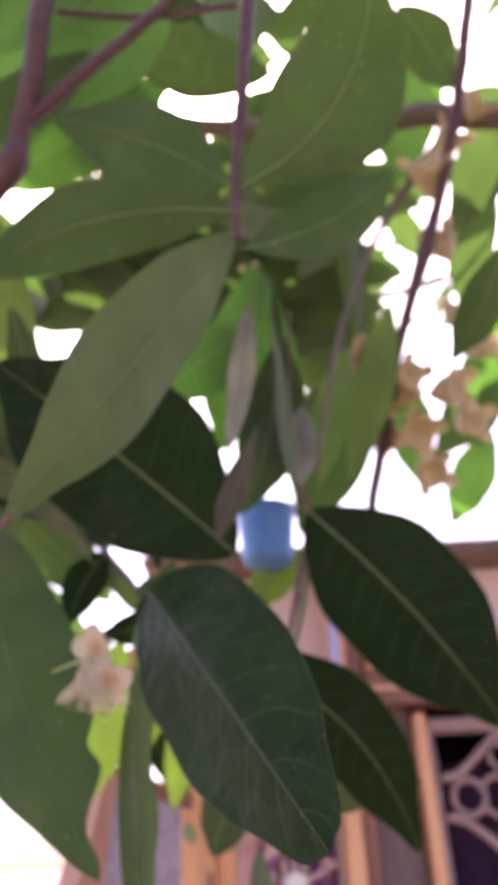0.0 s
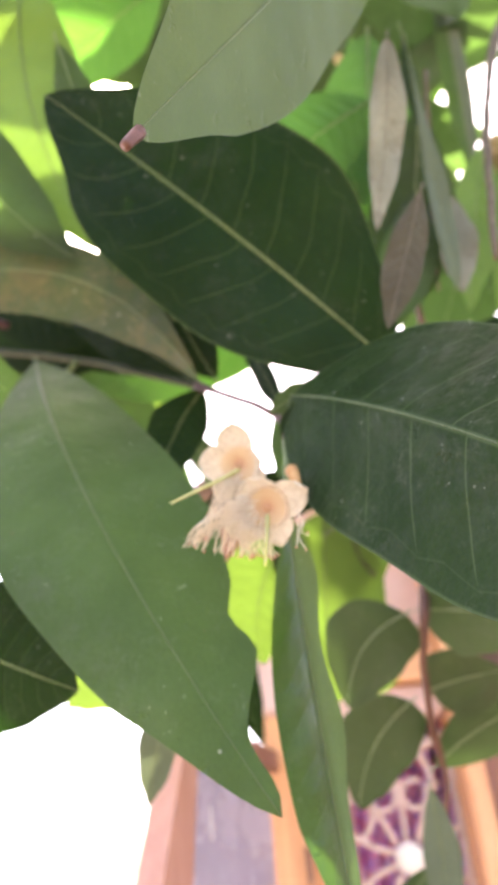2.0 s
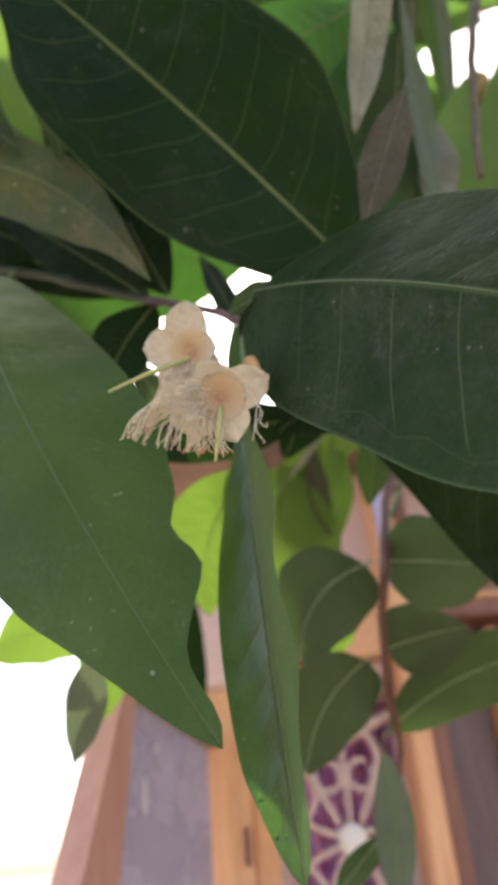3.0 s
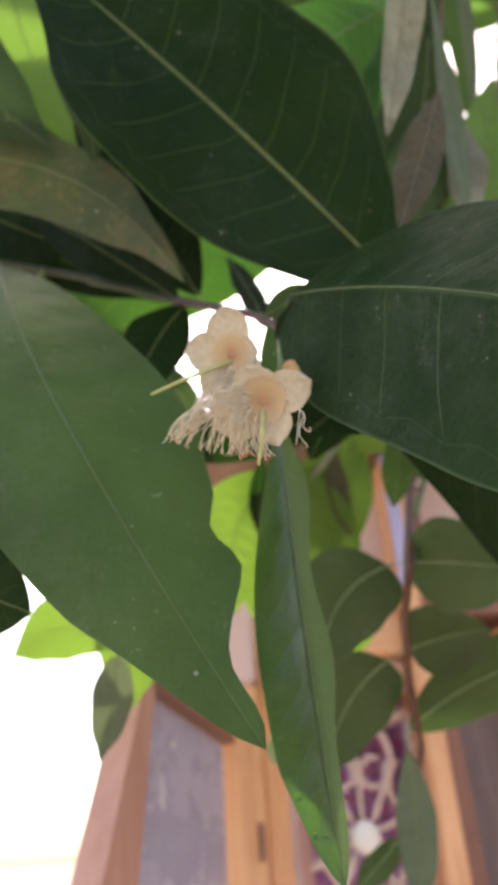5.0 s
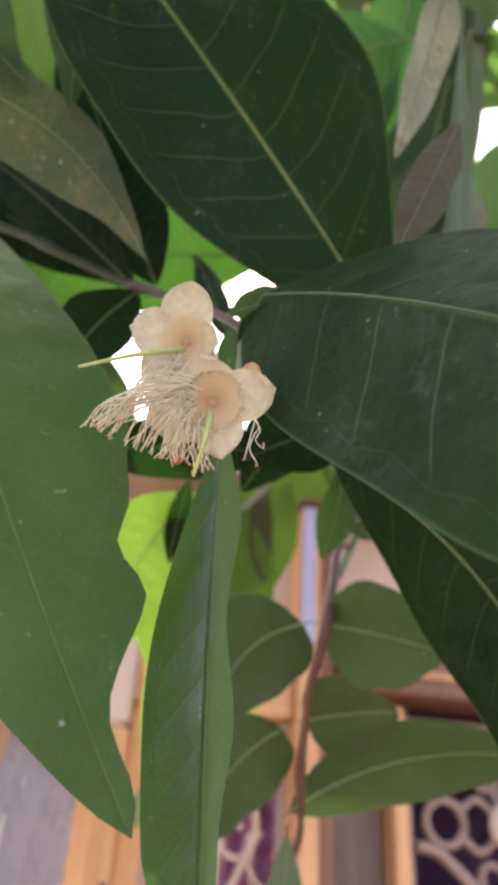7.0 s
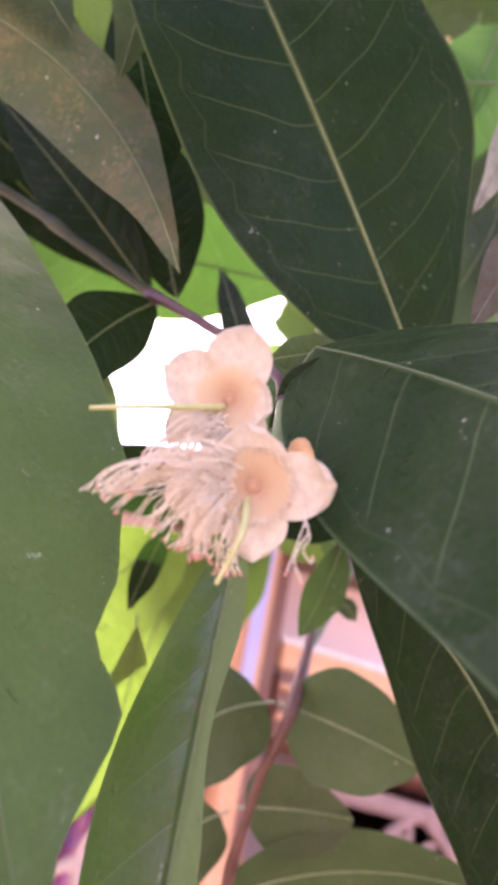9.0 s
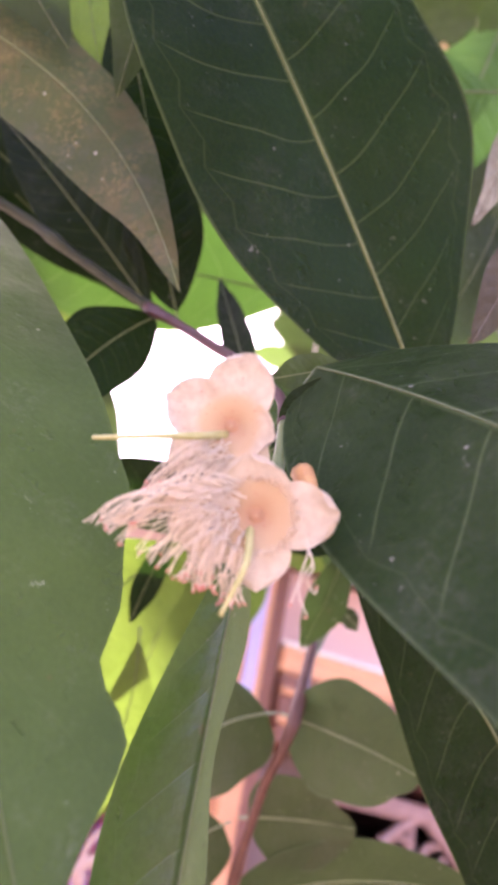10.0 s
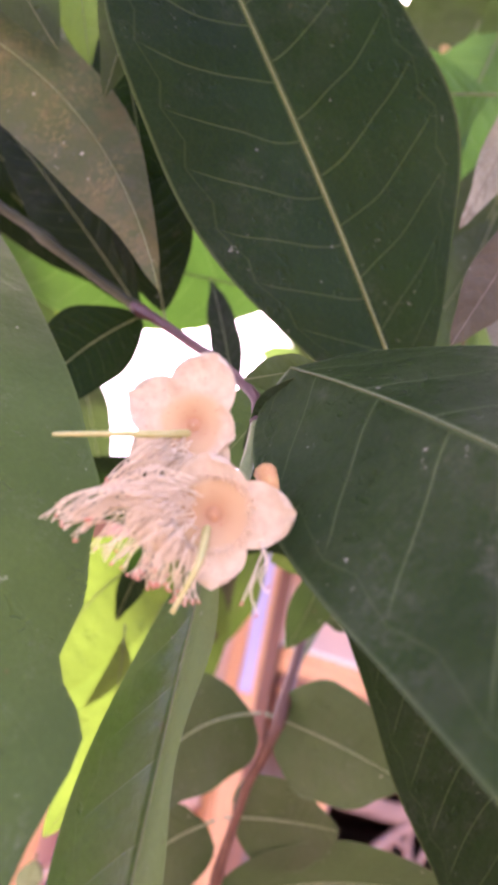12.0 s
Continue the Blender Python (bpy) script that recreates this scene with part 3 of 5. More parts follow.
def motif(parent, x, z, y, s):
    """One scroll motif round a boss: upright stick, curled loops, ogee arms and outer hooks, mirrored both ways."""
    def way(up, lr, pts, out=0.0):
        return spline([(x + lr * px * s, y - out, z + up * pz * s) for px, pz in pts], 6)

    for up in (1, -1):
        rod("stick", parent, way(up, 1, [(0.0, 0.018), (0.001, 0.08), (0.0, 0.128)]), 0.0048 * s)
        for lr in (1, -1):
            loop = [Vector((x + lr * q.x, y + 0.003, z + up * q.z)) for q in scroll_points(0.026 * s, 0.086 * s, 0.0215 * s, 0.0190 * s, 62, 395, 0.0)]
            rod("scroll", parent, loop, 0.0050 * s)
            rod("arm", parent, way(up, lr, [(0.0, 0.166), (0.016, 0.154), (0.040, 0.142), (0.053, 0.116), (0.046, 0.083), (0.016, 0.020)], 0.004), 0.0054 * s)
            rod("hook", parent, way(up, lr, [(0.062, 0.102), (0.050, 0.080), (0.047, 0.055), (0.064, 0.032), (0.082, 0.036)]), 0.0052 * s)
            rod("arm", parent, way(up, lr, [(0.012, 0.006), (0.045, 0.016), (0.082, 0.036)], 0.004), 0.0050 * s)
    boss(parent, x, y - 0.010, z, 0.0225 * s)


def arch_motif(parent, x, z, y):
    """A larger motif: pointed arches of thick rod, closed rings beside a broad boss, and curled loops."""
    def way(up, lr, pts, out=0.0):
        return spline([(x + lr * px, y - out, z + up * pz) for px, pz in pts], 6)

    for lr in (1, -1):
        ring = [Vector((x + lr * 0.100 + 0.031 * math.cos(radians(a)), y, z + 0.031 * math.sin(radians(a)))) for a in range(0, 361, 20)]
        rod("ring", parent, ring, 0.0065, material=IRON_SHADED)
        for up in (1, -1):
            rod("arch", parent, way(up, lr, [(-0.012, 0.140), (0.035, 0.106), (0.082, 0.066), (0.118, 0.040), (0.150, 0.034)], 0.004), 0.0088, material=IRON_SHADED)
            rod("arm", parent, way(up, lr, [(0.020, 0.018), (0.045, 0.036), (0.072, 0.020)]), 0.0060, material=IRON_SHADED)
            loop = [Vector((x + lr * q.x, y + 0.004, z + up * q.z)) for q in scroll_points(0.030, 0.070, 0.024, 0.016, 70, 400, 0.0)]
            rod("scroll", parent, loop, 0.0060, material=IRON_SHADED)
    rod("stick", parent, way(1, 1, [(-0.012, 0.02), (-0.014, 0.08), (-0.012, 0.135)]), 0.0055, material=IRON_SHADED)
    boss(parent, x, y - 0.012, z, 0.034, IRON)


GY = WALL_Y + 0.0
grille = thing("window_grille", "cream painted wrought iron scroll grille in the window", "grille", (0.04, GY, 1.2), "window grilles")
motif(grille, 0.045, 1.366, GY, 1.0)
motif(grille, 0.045, 1.045, GY, 1.0)
motif(grille, 0.045, 0.725, GY, 1.0)
rod("bar", grille, [Vector((-0.058, GY, 0.56)), Vector((-0.058, GY, 1.44))], 0.006, "upright bar")
rod("bar", grille, [Vector((0.133, GY, 0.56)), Vector((0.133, GY, 1.535))], 0.006, "upright bar")
rod("bar", grille, spline([(-0.058, GY, 1.44), (0.035, GY, 1.493), (0.133, GY, 1.537)], 5), 0.0085, "sloping top bar")
grille2 = thing("window_grille", "cream painted wrought iron scroll grille in a dark window", "grille", (0.8, GY, 1.2), "window grilles")
for gx in (0.49, 0.80, 1.11):
    for gz in (1.50, 1.18, 0.86):
        arch_motif(grille2, gx, gz, GY)
rod("bar", grille2, [Vector((0.33, GY, 0.56)), Vector((0.33, GY, 1.625))], 0.008, "upright bar", IRON_SHADED)
slab("bar", grille2, (0.324, GY - 0.014, 1.617), (1.34, GY + 0.014, 1.645), IRON_SHADED, "thick top bar", 0.006)

def cloth(name, x0, x1, z0, z1, y, label, material):
    vs, fs = [], []
    for i in range(41):
        for k in range(9):
            x = x0 + (x1 - x0) * i / 40
            vs.append(Vector((x, y + 0.018 * math.sin(i * 0.95) + 0.006 * math.sin(i * 2.3 + k), z0 + (z1 - z0) * k / 8)))
    for i in range(40):
        for k in range(8):
            fs.append((i * 9 + k, (i + 1) * 9 + k, (i + 1) * 9 + k + 1, i * 9 + k + 1))
    return tagged(new(name, mesh_of(name, vs, fs, material)), label, "curtain")


cloth("curtain", -0.02, 0.20, 0.5, 1.60, WALL_Y + 0.11, "purple red and blue printed curtain hanging behind the grille", CLOTH)

# added dark sheet in place of the room's own shade
cloth("curtain", 0.33, 1.30, GROUND + 0.022, 1.60, WALL_Y + 0.42, "dark violet sheet added for the unlit inside of the second window", SHEET_DARK)

# ---- the flowering tree ----
TREE_AT = (1.0, 0.55, GROUND)
tree = thing("fruit_tree", "flowering fruit tree with long dark glossy leaves and cream flowers", "tree", TREE_AT)
TWIG_END = (-0.1151, 0.7651, 1.6253)
branch("twig", tree, [(-0.4178, 0.9206, 1.8531), (-0.2966, 0.8958, 1.8079), (-0.2304, 0.8795, 1.7723), (-0.1764, 0.8644, 1.7420)], 0.0036, 0.0030, OLIVE, "olive green twig", knots=(0.55, 0.98))
branch("twig", tree, [(-0.1832, 0.8663, 1.7454), (-0.1435, 0.8146, 1.6927), (-0.1183, 0.7786, 1.6516), (-0.1151, 0.7651, 1.6253)], 0.0031, 0.0024, TWIG, "purple brown twig", knots=(0.05, 0.98))
branch("twig", tree, [(-0.2966, 0.8958, 1.8079), (-0.3115, 0.8879, 1.7765), (-0.3412, 0.8543, 1.7165)], 0.003, 0.0025, GREEN_STEM, "green side twig")
branch("twig", tree, [(-0.1151, 0.7651, 1.6253), (-0.1169, 0.7567, 1.5993), (-0.1225, 0.7508, 1.5694)], 0.003, 0.0026, GREEN_STEM, "green flower stalk")
branch("stem", tree, [(0.0405, 0.4005, 2.3331), (0.0236, 0.4538, 2.1580), (0.0033, 0.5234, 1.9945), (0.0039, 0.5514, 1.9248)], 0.0085, 0.004, TWIG, "dark red stem")
branch("stem", tree, [(-0.7119, 0.8323, 2.2056), (-0.4232, 0.7145, 2.1152), (-0.2842, 0.6321, 2.1011), (-0.2462, 0.5902, 2.1696), (-0.2169, 0.5207, 2.2987), (-0.1910, 0.4366, 2.5081)], 0.013, 0.013, TWIG, "thick dark red stem", knots=(0.5,))
branch("stem", tree, [(-0.2463, 0.5918, 2.1667), (-0.1711, 0.5649, 2.2217), (-0.0752, 0.5342, 2.2979), (0.0240, 0.4979, 2.4044)], 0.009, 0.006, TWIG, "dark red side stem")
branch("stem", tree, [(-0.2033, 0.5335, 2.2966), (-0.1053, 0.5516, 2.3071), (0.0122, 0.5255, 2.2745)], 0.004, 0.004, TWIG, "thin dark red stem")
branch("stem", tree, [(0.1608, 1.1039, 1.7853), (0.1937, 1.0287, 1.9184), (0.2332, 0.9165, 2.0763), (0.3123, 0.7942, 2.2933), (0.3578, 0.6708, 2.5116), (0.4015, 0.5921, 2.7524)], 0.008, 0.01, TWIG, "dark red flower stem", knots=(0.3, 0.5))
branch("twig", tree, [(0.0605, 0.7744, 2.0214), (0.0564, 0.8250, 1.9311), (0.0521, 0.8547, 1.8678), (0.0541, 0.8779, 1.8363)], 0.0022, 0.0018, BARK, "dead grey twig")
branch("twig", tree, [(-0.0613, 1.1616, 1.7100), (-0.0330, 1.1524, 1.7440), (-0.0042, 1.1460, 1.7729), (0.0546, 1.1420, 1.8148)], 0.0028, 0.0028, GREEN_STEM, "pale green twig")
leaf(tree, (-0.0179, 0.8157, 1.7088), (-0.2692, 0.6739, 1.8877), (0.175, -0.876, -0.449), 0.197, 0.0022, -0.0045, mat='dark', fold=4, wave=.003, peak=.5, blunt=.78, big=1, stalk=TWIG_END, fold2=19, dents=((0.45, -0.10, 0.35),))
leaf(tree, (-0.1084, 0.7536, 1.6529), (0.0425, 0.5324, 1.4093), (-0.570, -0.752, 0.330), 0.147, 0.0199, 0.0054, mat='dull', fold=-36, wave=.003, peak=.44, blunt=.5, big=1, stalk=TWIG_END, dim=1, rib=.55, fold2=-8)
leaf(tree, (-0.3270, 0.8675, 1.7888), (-0.1412, 0.7586, 1.3966), (-0.165, -0.968, 0.190), 0.138, 0.0379, -0.0116, mat='mid', fold=3, wave=.003, peak=.5, blunt=.8, big=1, dim=1, rib=.8, fold2=-30, dents=((0.60, 0.08, 0.04), (0.755, -0.20, 0.035), (0.82, 0.08, 0.025), (0.92, -0.6, 0.055)))
leaf(tree, (-0.4946, 0.8034, 1.8087), (-0.1731, 0.7854, 1.6926), (-0.081, -0.994, -0.070), 0.077, -0.0141, 0.0860, mat='speck', fold=-39, wave=.002, peak=.5, blunt=.8, fold2=-7)
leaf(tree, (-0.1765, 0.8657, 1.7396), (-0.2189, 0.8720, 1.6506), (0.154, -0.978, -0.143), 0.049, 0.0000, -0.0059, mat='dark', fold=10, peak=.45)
leaf(tree, (-0.0759, 0.9088, 1.8467), (-0.3337, 0.9943, 1.8563), (-0.283, -0.793, -0.540), 0.106, -0.0000, -0.0021, mat='backlit', dim=1, fold=4, peak=.5, big=1)
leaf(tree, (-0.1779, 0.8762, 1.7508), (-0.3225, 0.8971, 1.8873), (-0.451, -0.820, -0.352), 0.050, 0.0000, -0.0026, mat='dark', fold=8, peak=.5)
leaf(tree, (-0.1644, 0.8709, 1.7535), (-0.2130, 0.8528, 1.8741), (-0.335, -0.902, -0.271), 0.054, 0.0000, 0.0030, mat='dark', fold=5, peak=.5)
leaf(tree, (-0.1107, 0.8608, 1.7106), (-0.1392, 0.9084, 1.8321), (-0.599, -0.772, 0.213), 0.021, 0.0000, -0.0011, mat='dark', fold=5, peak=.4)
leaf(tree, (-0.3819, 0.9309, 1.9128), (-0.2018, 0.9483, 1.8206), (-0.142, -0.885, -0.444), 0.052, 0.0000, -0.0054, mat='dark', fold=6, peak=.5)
leaf(tree, (-0.4042, 0.7170, 2.0114), (-0.2721, 0.7864, 1.8309), (-0.102, -0.901, -0.421), 0.080, 0.0000, -0.0194, mat='mid', fold=-8, peak=.5)
leaf(tree, (-0.3135, 0.7034, 2.1493), (-0.2575, 0.8135, 1.8630), (-0.075, -0.926, -0.371), 0.105, 0.0000, -0.0282, mat='lime', fold=-5, peak=.5, big=1, dim=1)
leaf(tree, (-0.2697, 0.6903, 1.9826), (-0.2373, 0.7821, 1.8040), (-0.058, -0.884, -0.464), 0.047, 0.0000, 0.0053, mat='mid', fold=-5, peak=.5)
leaf(tree, (-0.3865, 0.8275, 1.5432), (-0.2677, 0.8294, 1.4855), (-0.176, -0.890, -0.421), 0.107, 0.0000, -0.0022, mat='dark', fold=-5, peak=.5)
leaf(tree, (-0.2681, 1.1324, 1.5384), (-0.3591, 1.1393, 1.5359), (-0.054, -0.872, -0.486), 0.064, 0.0000, -0.0248, mat='lime', fold=5, peak=.5)
leaf(tree, (-0.2402, 1.0129, 1.5028), (-0.2588, 1.0555, 1.4284), (-0.054, -0.872, -0.486), 0.034, 0.0000, 0.0012, mat='grey', fold=5, peak=.4)
leaf(tree, (-0.1216, 0.7666, 1.5836), (-0.1066, 0.7984, 1.3392), (0.125, -1.033, -0.229), 0.088, -0.0056, -0.0007, mat='folded', mat2='pale', fold=-84, fold2=-76, wave=.003, peak=.61, dents=((0.10, 1.2, 0.15), (0.40, -0.43, 0.18), (0.75, -0.53, 0.20), (0.62, -0.2, 0.20, -1)), big=1, dim=1, rib=.45)
leaf(tree, (-0.0957, 1.0061, 1.6635), (-0.1458, 1.0482, 1.5410), (0.011, -0.944, -0.329), 0.084, 0.0000, -0.0213, mat='lime', fold=8, peak=.45, big=1)
leaf(tree, (-0.0444, 1.1601, 1.7520), (-0.0315, 1.1982, 1.6410), (-0.076, -0.940, -0.331), 0.057, 0.0000, -0.0006, mat='lime', fold=6, peak=.5)
leaf(tree, (-0.0114, 1.1318, 1.7580), (-0.0563, 1.1925, 1.6951), (-0.154, -0.764, -0.627), 0.050, 0.0000, -0.0030, mat='lime', fold=6, peak=.5)
leaf(tree, (0.0056, 1.1457, 1.7724), (0.0010, 1.1893, 1.6534), (-0.052, -0.938, -0.342), 0.035, 0.0000, 0.0050, mat='lime', fold=6, peak=.45)
leaf(tree, (0.0004, 1.1797, 1.5884), (-0.0291, 1.2134, 1.5311), (-0.054, -0.872, -0.486), 0.049, 0.0000, -0.0008, mat='lime', fold=6, peak=.5)
leaf(tree, (-0.0212, 1.1353, 1.7529), (-0.0058, 1.1754, 1.6585), (-0.070, -0.914, -0.400), 0.026, 0.0000, -0.0031, mat='dead', fold=20, peak=.5)
leaf(tree, (-0.1155, 0.9640, 1.6530), (-0.1195, 1.0120, 1.6010), (-0.070, -0.744, -0.665), 0.019, 0.0000, -0.0010, mat='dark', fold=10, peak=.5)
leaf(tree, (-0.1128, 1.0002, 1.5902), (-0.1165, 1.0687, 1.4677), (0.05, -0.90, -0.43), 0.043, 0.0, 0.0120, mat='lime', fold=6, wave=.003, peak=.55, big=1, dim=1)
leaf(tree, (-0.2146, 0.9881, 1.7903), (-0.1568, 1.0323, 1.7045), (0.05, -0.90, -0.43), 0.030, 0.0, 0.0, mat='small', fold=10, peak=.5)
leaf(tree, (-0.1080, 0.8129, 2.5558), (-0.4591, 0.9218, 2.4583), (0.06, -0.88, -0.45), 0.150, 0.0, 0.006, mat='backlit', fold=6, peak=.5)
leaf(tree, (-0.2370, 0.7365, 2.5866), (-0.5103, 0.8096, 2.5536), (0.06, -0.88, -0.45), 0.130, 0.0, 0.006, mat='backlit', fold=6, peak=.5)
leaf(tree, (-0.0233, 1.0401, 1.7170), (-0.0632, 1.0657, 1.6755), (-0.10, -0.80, -0.58), 0.0065, 0.0, 0.0, mat='dry', fold=20, peak=.5)
leaf(tree, (-0.1080, 1.1500, 1.4560), (-0.1040, 1.2000, 1.4300), (0.05, -0.90, -0.43), 0.020, 0.0, 0.0, mat='grey', fold=10, peak=.45)
leaf(tree, (-0.0913, 0.7623, 1.6677), (-0.1241, 0.7730, 1.6521), (-0.20, -0.82, -0.53), 0.018, 0.0, 0.0, mat='mid', fold=8, peak=.5)
leaf(tree, (-0.0313, 0.8979, 1.7211), (-0.0758, 0.9582, 1.6446), (-0.20, -0.82, -0.53), 0.052, 0.0, 0.0, mat='dark', fold=8, peak=.5)
leaf(tree, (-0.0218, 0.9280, 1.6722), (0.0167, 0.9712, 1.6678), (-0.10, -0.85, -0.52), 0.020, 0.0, 0.0, mat='mid', fold=8, peak=.5)
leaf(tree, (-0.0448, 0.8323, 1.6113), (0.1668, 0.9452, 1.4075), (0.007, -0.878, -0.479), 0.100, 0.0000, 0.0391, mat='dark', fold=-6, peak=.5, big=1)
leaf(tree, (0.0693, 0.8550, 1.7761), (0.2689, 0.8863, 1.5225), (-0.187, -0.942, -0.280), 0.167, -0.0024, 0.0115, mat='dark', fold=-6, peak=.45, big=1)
leaf(tree, (0.0066, 0.7843, 1.9995), (-0.1156, 0.8162, 1.9248), (0.034, -0.898, -0.439), 0.090, 0.0000, -0.0048, mat='backlit', fold=-6, peak=.5, big=1)
leaf(tree, (0.0146, 0.8149, 2.0363), (-0.0031, 0.8527, 1.9290), (-0.032, -0.944, -0.328), 0.057, 0.0000, -0.0196, mat='backlit', fold=-6, peak=.5)
leaf(tree, (0.0096, 0.8117, 2.1454), (0.0321, 0.8641, 2.0489), (-0.054, -0.872, -0.486), 0.038, 0.0000, -0.0028, mat='backlit', fold=5, peak=.5)
leaf(tree, (0.0633, 0.8334, 2.0387), (0.0244, 0.8719, 1.9327), (-0.002, -0.940, -0.341), 0.042, 0.0000, 0.0047, mat='backlit', fold=8, peak=.5)
leaf(tree, (0.0405, 0.7553, 2.0600), (0.0449, 0.7919, 1.9630), (-0.05, -0.93, -0.36), 0.014, 0.0, 0.0, mat='dull', fold=20, peak=.6)
leaf(tree, (0.0083, 0.7101, 1.9781), (-0.0227, 0.7658, 1.8094), (-0.027, -0.951, -0.309), 0.032, 0.0000, 0.0029, mat='dry', fold=38, fold2=12, wave=.005, peak=.45, blunt=.7, dim=1)
leaf(tree, (0.0090, 0.7318, 1.8155), (-0.0359, 0.7443, 1.6951), (0.066, -0.990, -0.127), 0.030, 0.0000, 0.0001, mat='dead', fold=14, fold2=30, wave=.002, peak=.55, blunt=.7)
leaf(tree, (0.0369, 0.7428, 2.0240), (0.0523, 0.8270, 1.7920), (-0.064, -0.909, -0.412), 0.021, 0.0, 0.0, mat='grey', fold=34, fold2=10, wave=.003, peak=.72, blunt=.7)
leaf(tree, (0.0720, 0.8331, 1.9149), (0.0643, 0.8480, 1.8065), (-0.079, -0.988, -0.131), 0.039, 0.0000, -0.0000, mat='dry', fold=15, wave=.003, peak=.5)
leaf(tree, (0.0357, 0.8160, 1.9083), (-0.0127, 0.8491, 1.7718), (0.026, -0.969, -0.244), 0.053, 0.0000, 0.0072, mat='mid', fold=8, peak=.5)
leaf(tree, (0.1446, 0.8752, 2.0370), (0.0935, 0.9192, 1.8401), (-0.006, -0.976, -0.216), 0.052, 0.0000, -0.0031, mat='lime', fold=8, peak=.5)
leaf(tree, (0.2175, 0.8747, 2.1122), (0.1365, 0.9508, 1.8608), (-0.003, -0.957, -0.289), 0.060, 0.0000, 0.0036, mat='lime', fold=8, peak=.5)
leaf(tree, (0.0229, 0.7956, 2.1230), (-0.0379, 0.8860, 1.8816), (0.046, -0.932, -0.360), 0.113, 0.0000, 0.0102, mat='backlit', fold=8, peak=.5)
leaf(tree, (0.1892, 0.9951, 2.1395), (0.0709, 1.1066, 1.8476), (0.057, -0.925, -0.376), 0.125, 0.0, 0.0087, mat='mid', fold=8, peak=.5)
leaf(tree, (0.1809, 0.8959, 2.4585), (0.1855, 1.0108, 2.1247), (0.05, -0.93, -0.36), 0.042, 0.0, -0.002, mat='mid', mat2='grey', fold=12, fold2=-14, peak=.55, blunt=.6)
leaf(tree, (0.0510, 0.8458, 1.9946), (-0.0039, 0.9241, 1.8151), (0.036, -0.912, -0.409), 0.081, 0.0000, 0.0037, mat='backlit', fold=8, peak=.5)
leaf(tree, (0.0508, 0.7987, 1.9967), (-0.0022, 0.8927, 1.7984), (0.026, -0.901, -0.434), 0.085, 0.0000, 0.0097, mat='mid', fold=8, peak=.5)
leaf(tree, (-0.4231, 0.9672, 1.9347), (-0.2939, 0.9785, 1.8588), (-0.170, -0.890, -0.423), 0.069, 0.0000, -0.0090, mat='dark', fold=6, peak=.5)
leaf(tree, (-0.0584, 1.1485, 1.7376), (-0.0708, 1.2643, 1.5306), (-0.209, -0.859, -0.468), 0.145, 0.0000, -0.0005, mat='lime', fold=6, wave=.004, peak=.42, big=1, dim=1)
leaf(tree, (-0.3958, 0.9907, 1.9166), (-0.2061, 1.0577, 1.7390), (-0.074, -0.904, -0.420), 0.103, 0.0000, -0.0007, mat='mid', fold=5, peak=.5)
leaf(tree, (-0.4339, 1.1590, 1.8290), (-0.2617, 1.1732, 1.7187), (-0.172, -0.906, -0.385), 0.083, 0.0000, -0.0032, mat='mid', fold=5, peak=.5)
leaf(tree, (-0.2040, 1.1231, 1.7036), (-0.2577, 1.1905, 1.4825), (0.064, -0.950, -0.305), 0.094, 0.0000, -0.0031, mat='lime', fold=5, peak=.5)
leaf(tree, (-0.2123, 1.1069, 1.9282), (-0.3372, 1.1436, 1.8601), (0.030, -0.856, -0.516), 0.076, 0.0000, 0.0000, mat='lime', fold=5, peak=.5)
leaf(tree, (-0.5079, 0.9629, 1.9562), (-0.3538, 1.0266, 1.8207), (-0.036, -0.888, -0.458), 0.078, 0.0000, -0.0075, mat='mid', fold=5, peak=.5)
leaf(tree, (0.4608, 0.9838, 2.5701), (0.3992, 1.1014, 2.2603), (0.031, -0.932, -0.360), 0.096, 0.0000, -0.0000, mat='mid', fold=8, peak=.5)
leaf(tree, (0.4643, 1.0643, 2.2258), (0.3883, 1.1361, 1.9966), (0.059, -0.947, -0.316), 0.092, 0.0000, -0.0201, mat='backlit', fold=8, peak=.5)
leaf(tree, (0.2842, 1.1476, 2.2779), (0.2272, 1.2448, 2.0651), (0.029, -0.906, -0.421), 0.086, 0.0000, -0.0201, mat='mid', fold=8, peak=.5)
leaf(tree, (0.3486, 0.8147, 2.6631), (0.2661, 0.9099, 2.3924), (0.054, -0.937, -0.346), 0.116, 0.0000, -0.0095, mat='backlit', fold=8, peak=.5)
leaf(tree, (0.5246, 0.8498, 2.6048), (0.3576, 0.9554, 2.3141), (0.076, -0.922, -0.379), 0.108, 0.0000, -0.0028, mat='mid', fold=8, peak=.5)
leaf(tree, (0.0812, 1.1370, 1.8380), (-0.0212, 1.2074, 1.7657), (-0.10, -0.87, -0.48), 0.062, 0.0, 0.0, mat='lime', fold=8, peak=.5)
leaf(tree, (0.0015, 0.8786, 1.6704), (-0.0836, 0.9109, 1.6445), (-0.156, -0.834, -0.529), 0.052, 0.0000, -0.0062, mat='dark', fold=5, peak=.5)
leaf(tree, (-0.0857, 0.8014, 1.6998), (-0.1208, 0.8222, 1.6251), (-0.197, -0.821, -0.535), 0.036, 0.0, 0.0, mat='mid', fold=5, peak=.5)
leaf(tree, (-0.0786, 0.7433, 1.6480), (-0.1164, 0.7734, 1.6158), (-0.197, -0.821, -0.535), 0.033, 0.0000, -0.0029, mat='dark', fold=5, peak=.55)
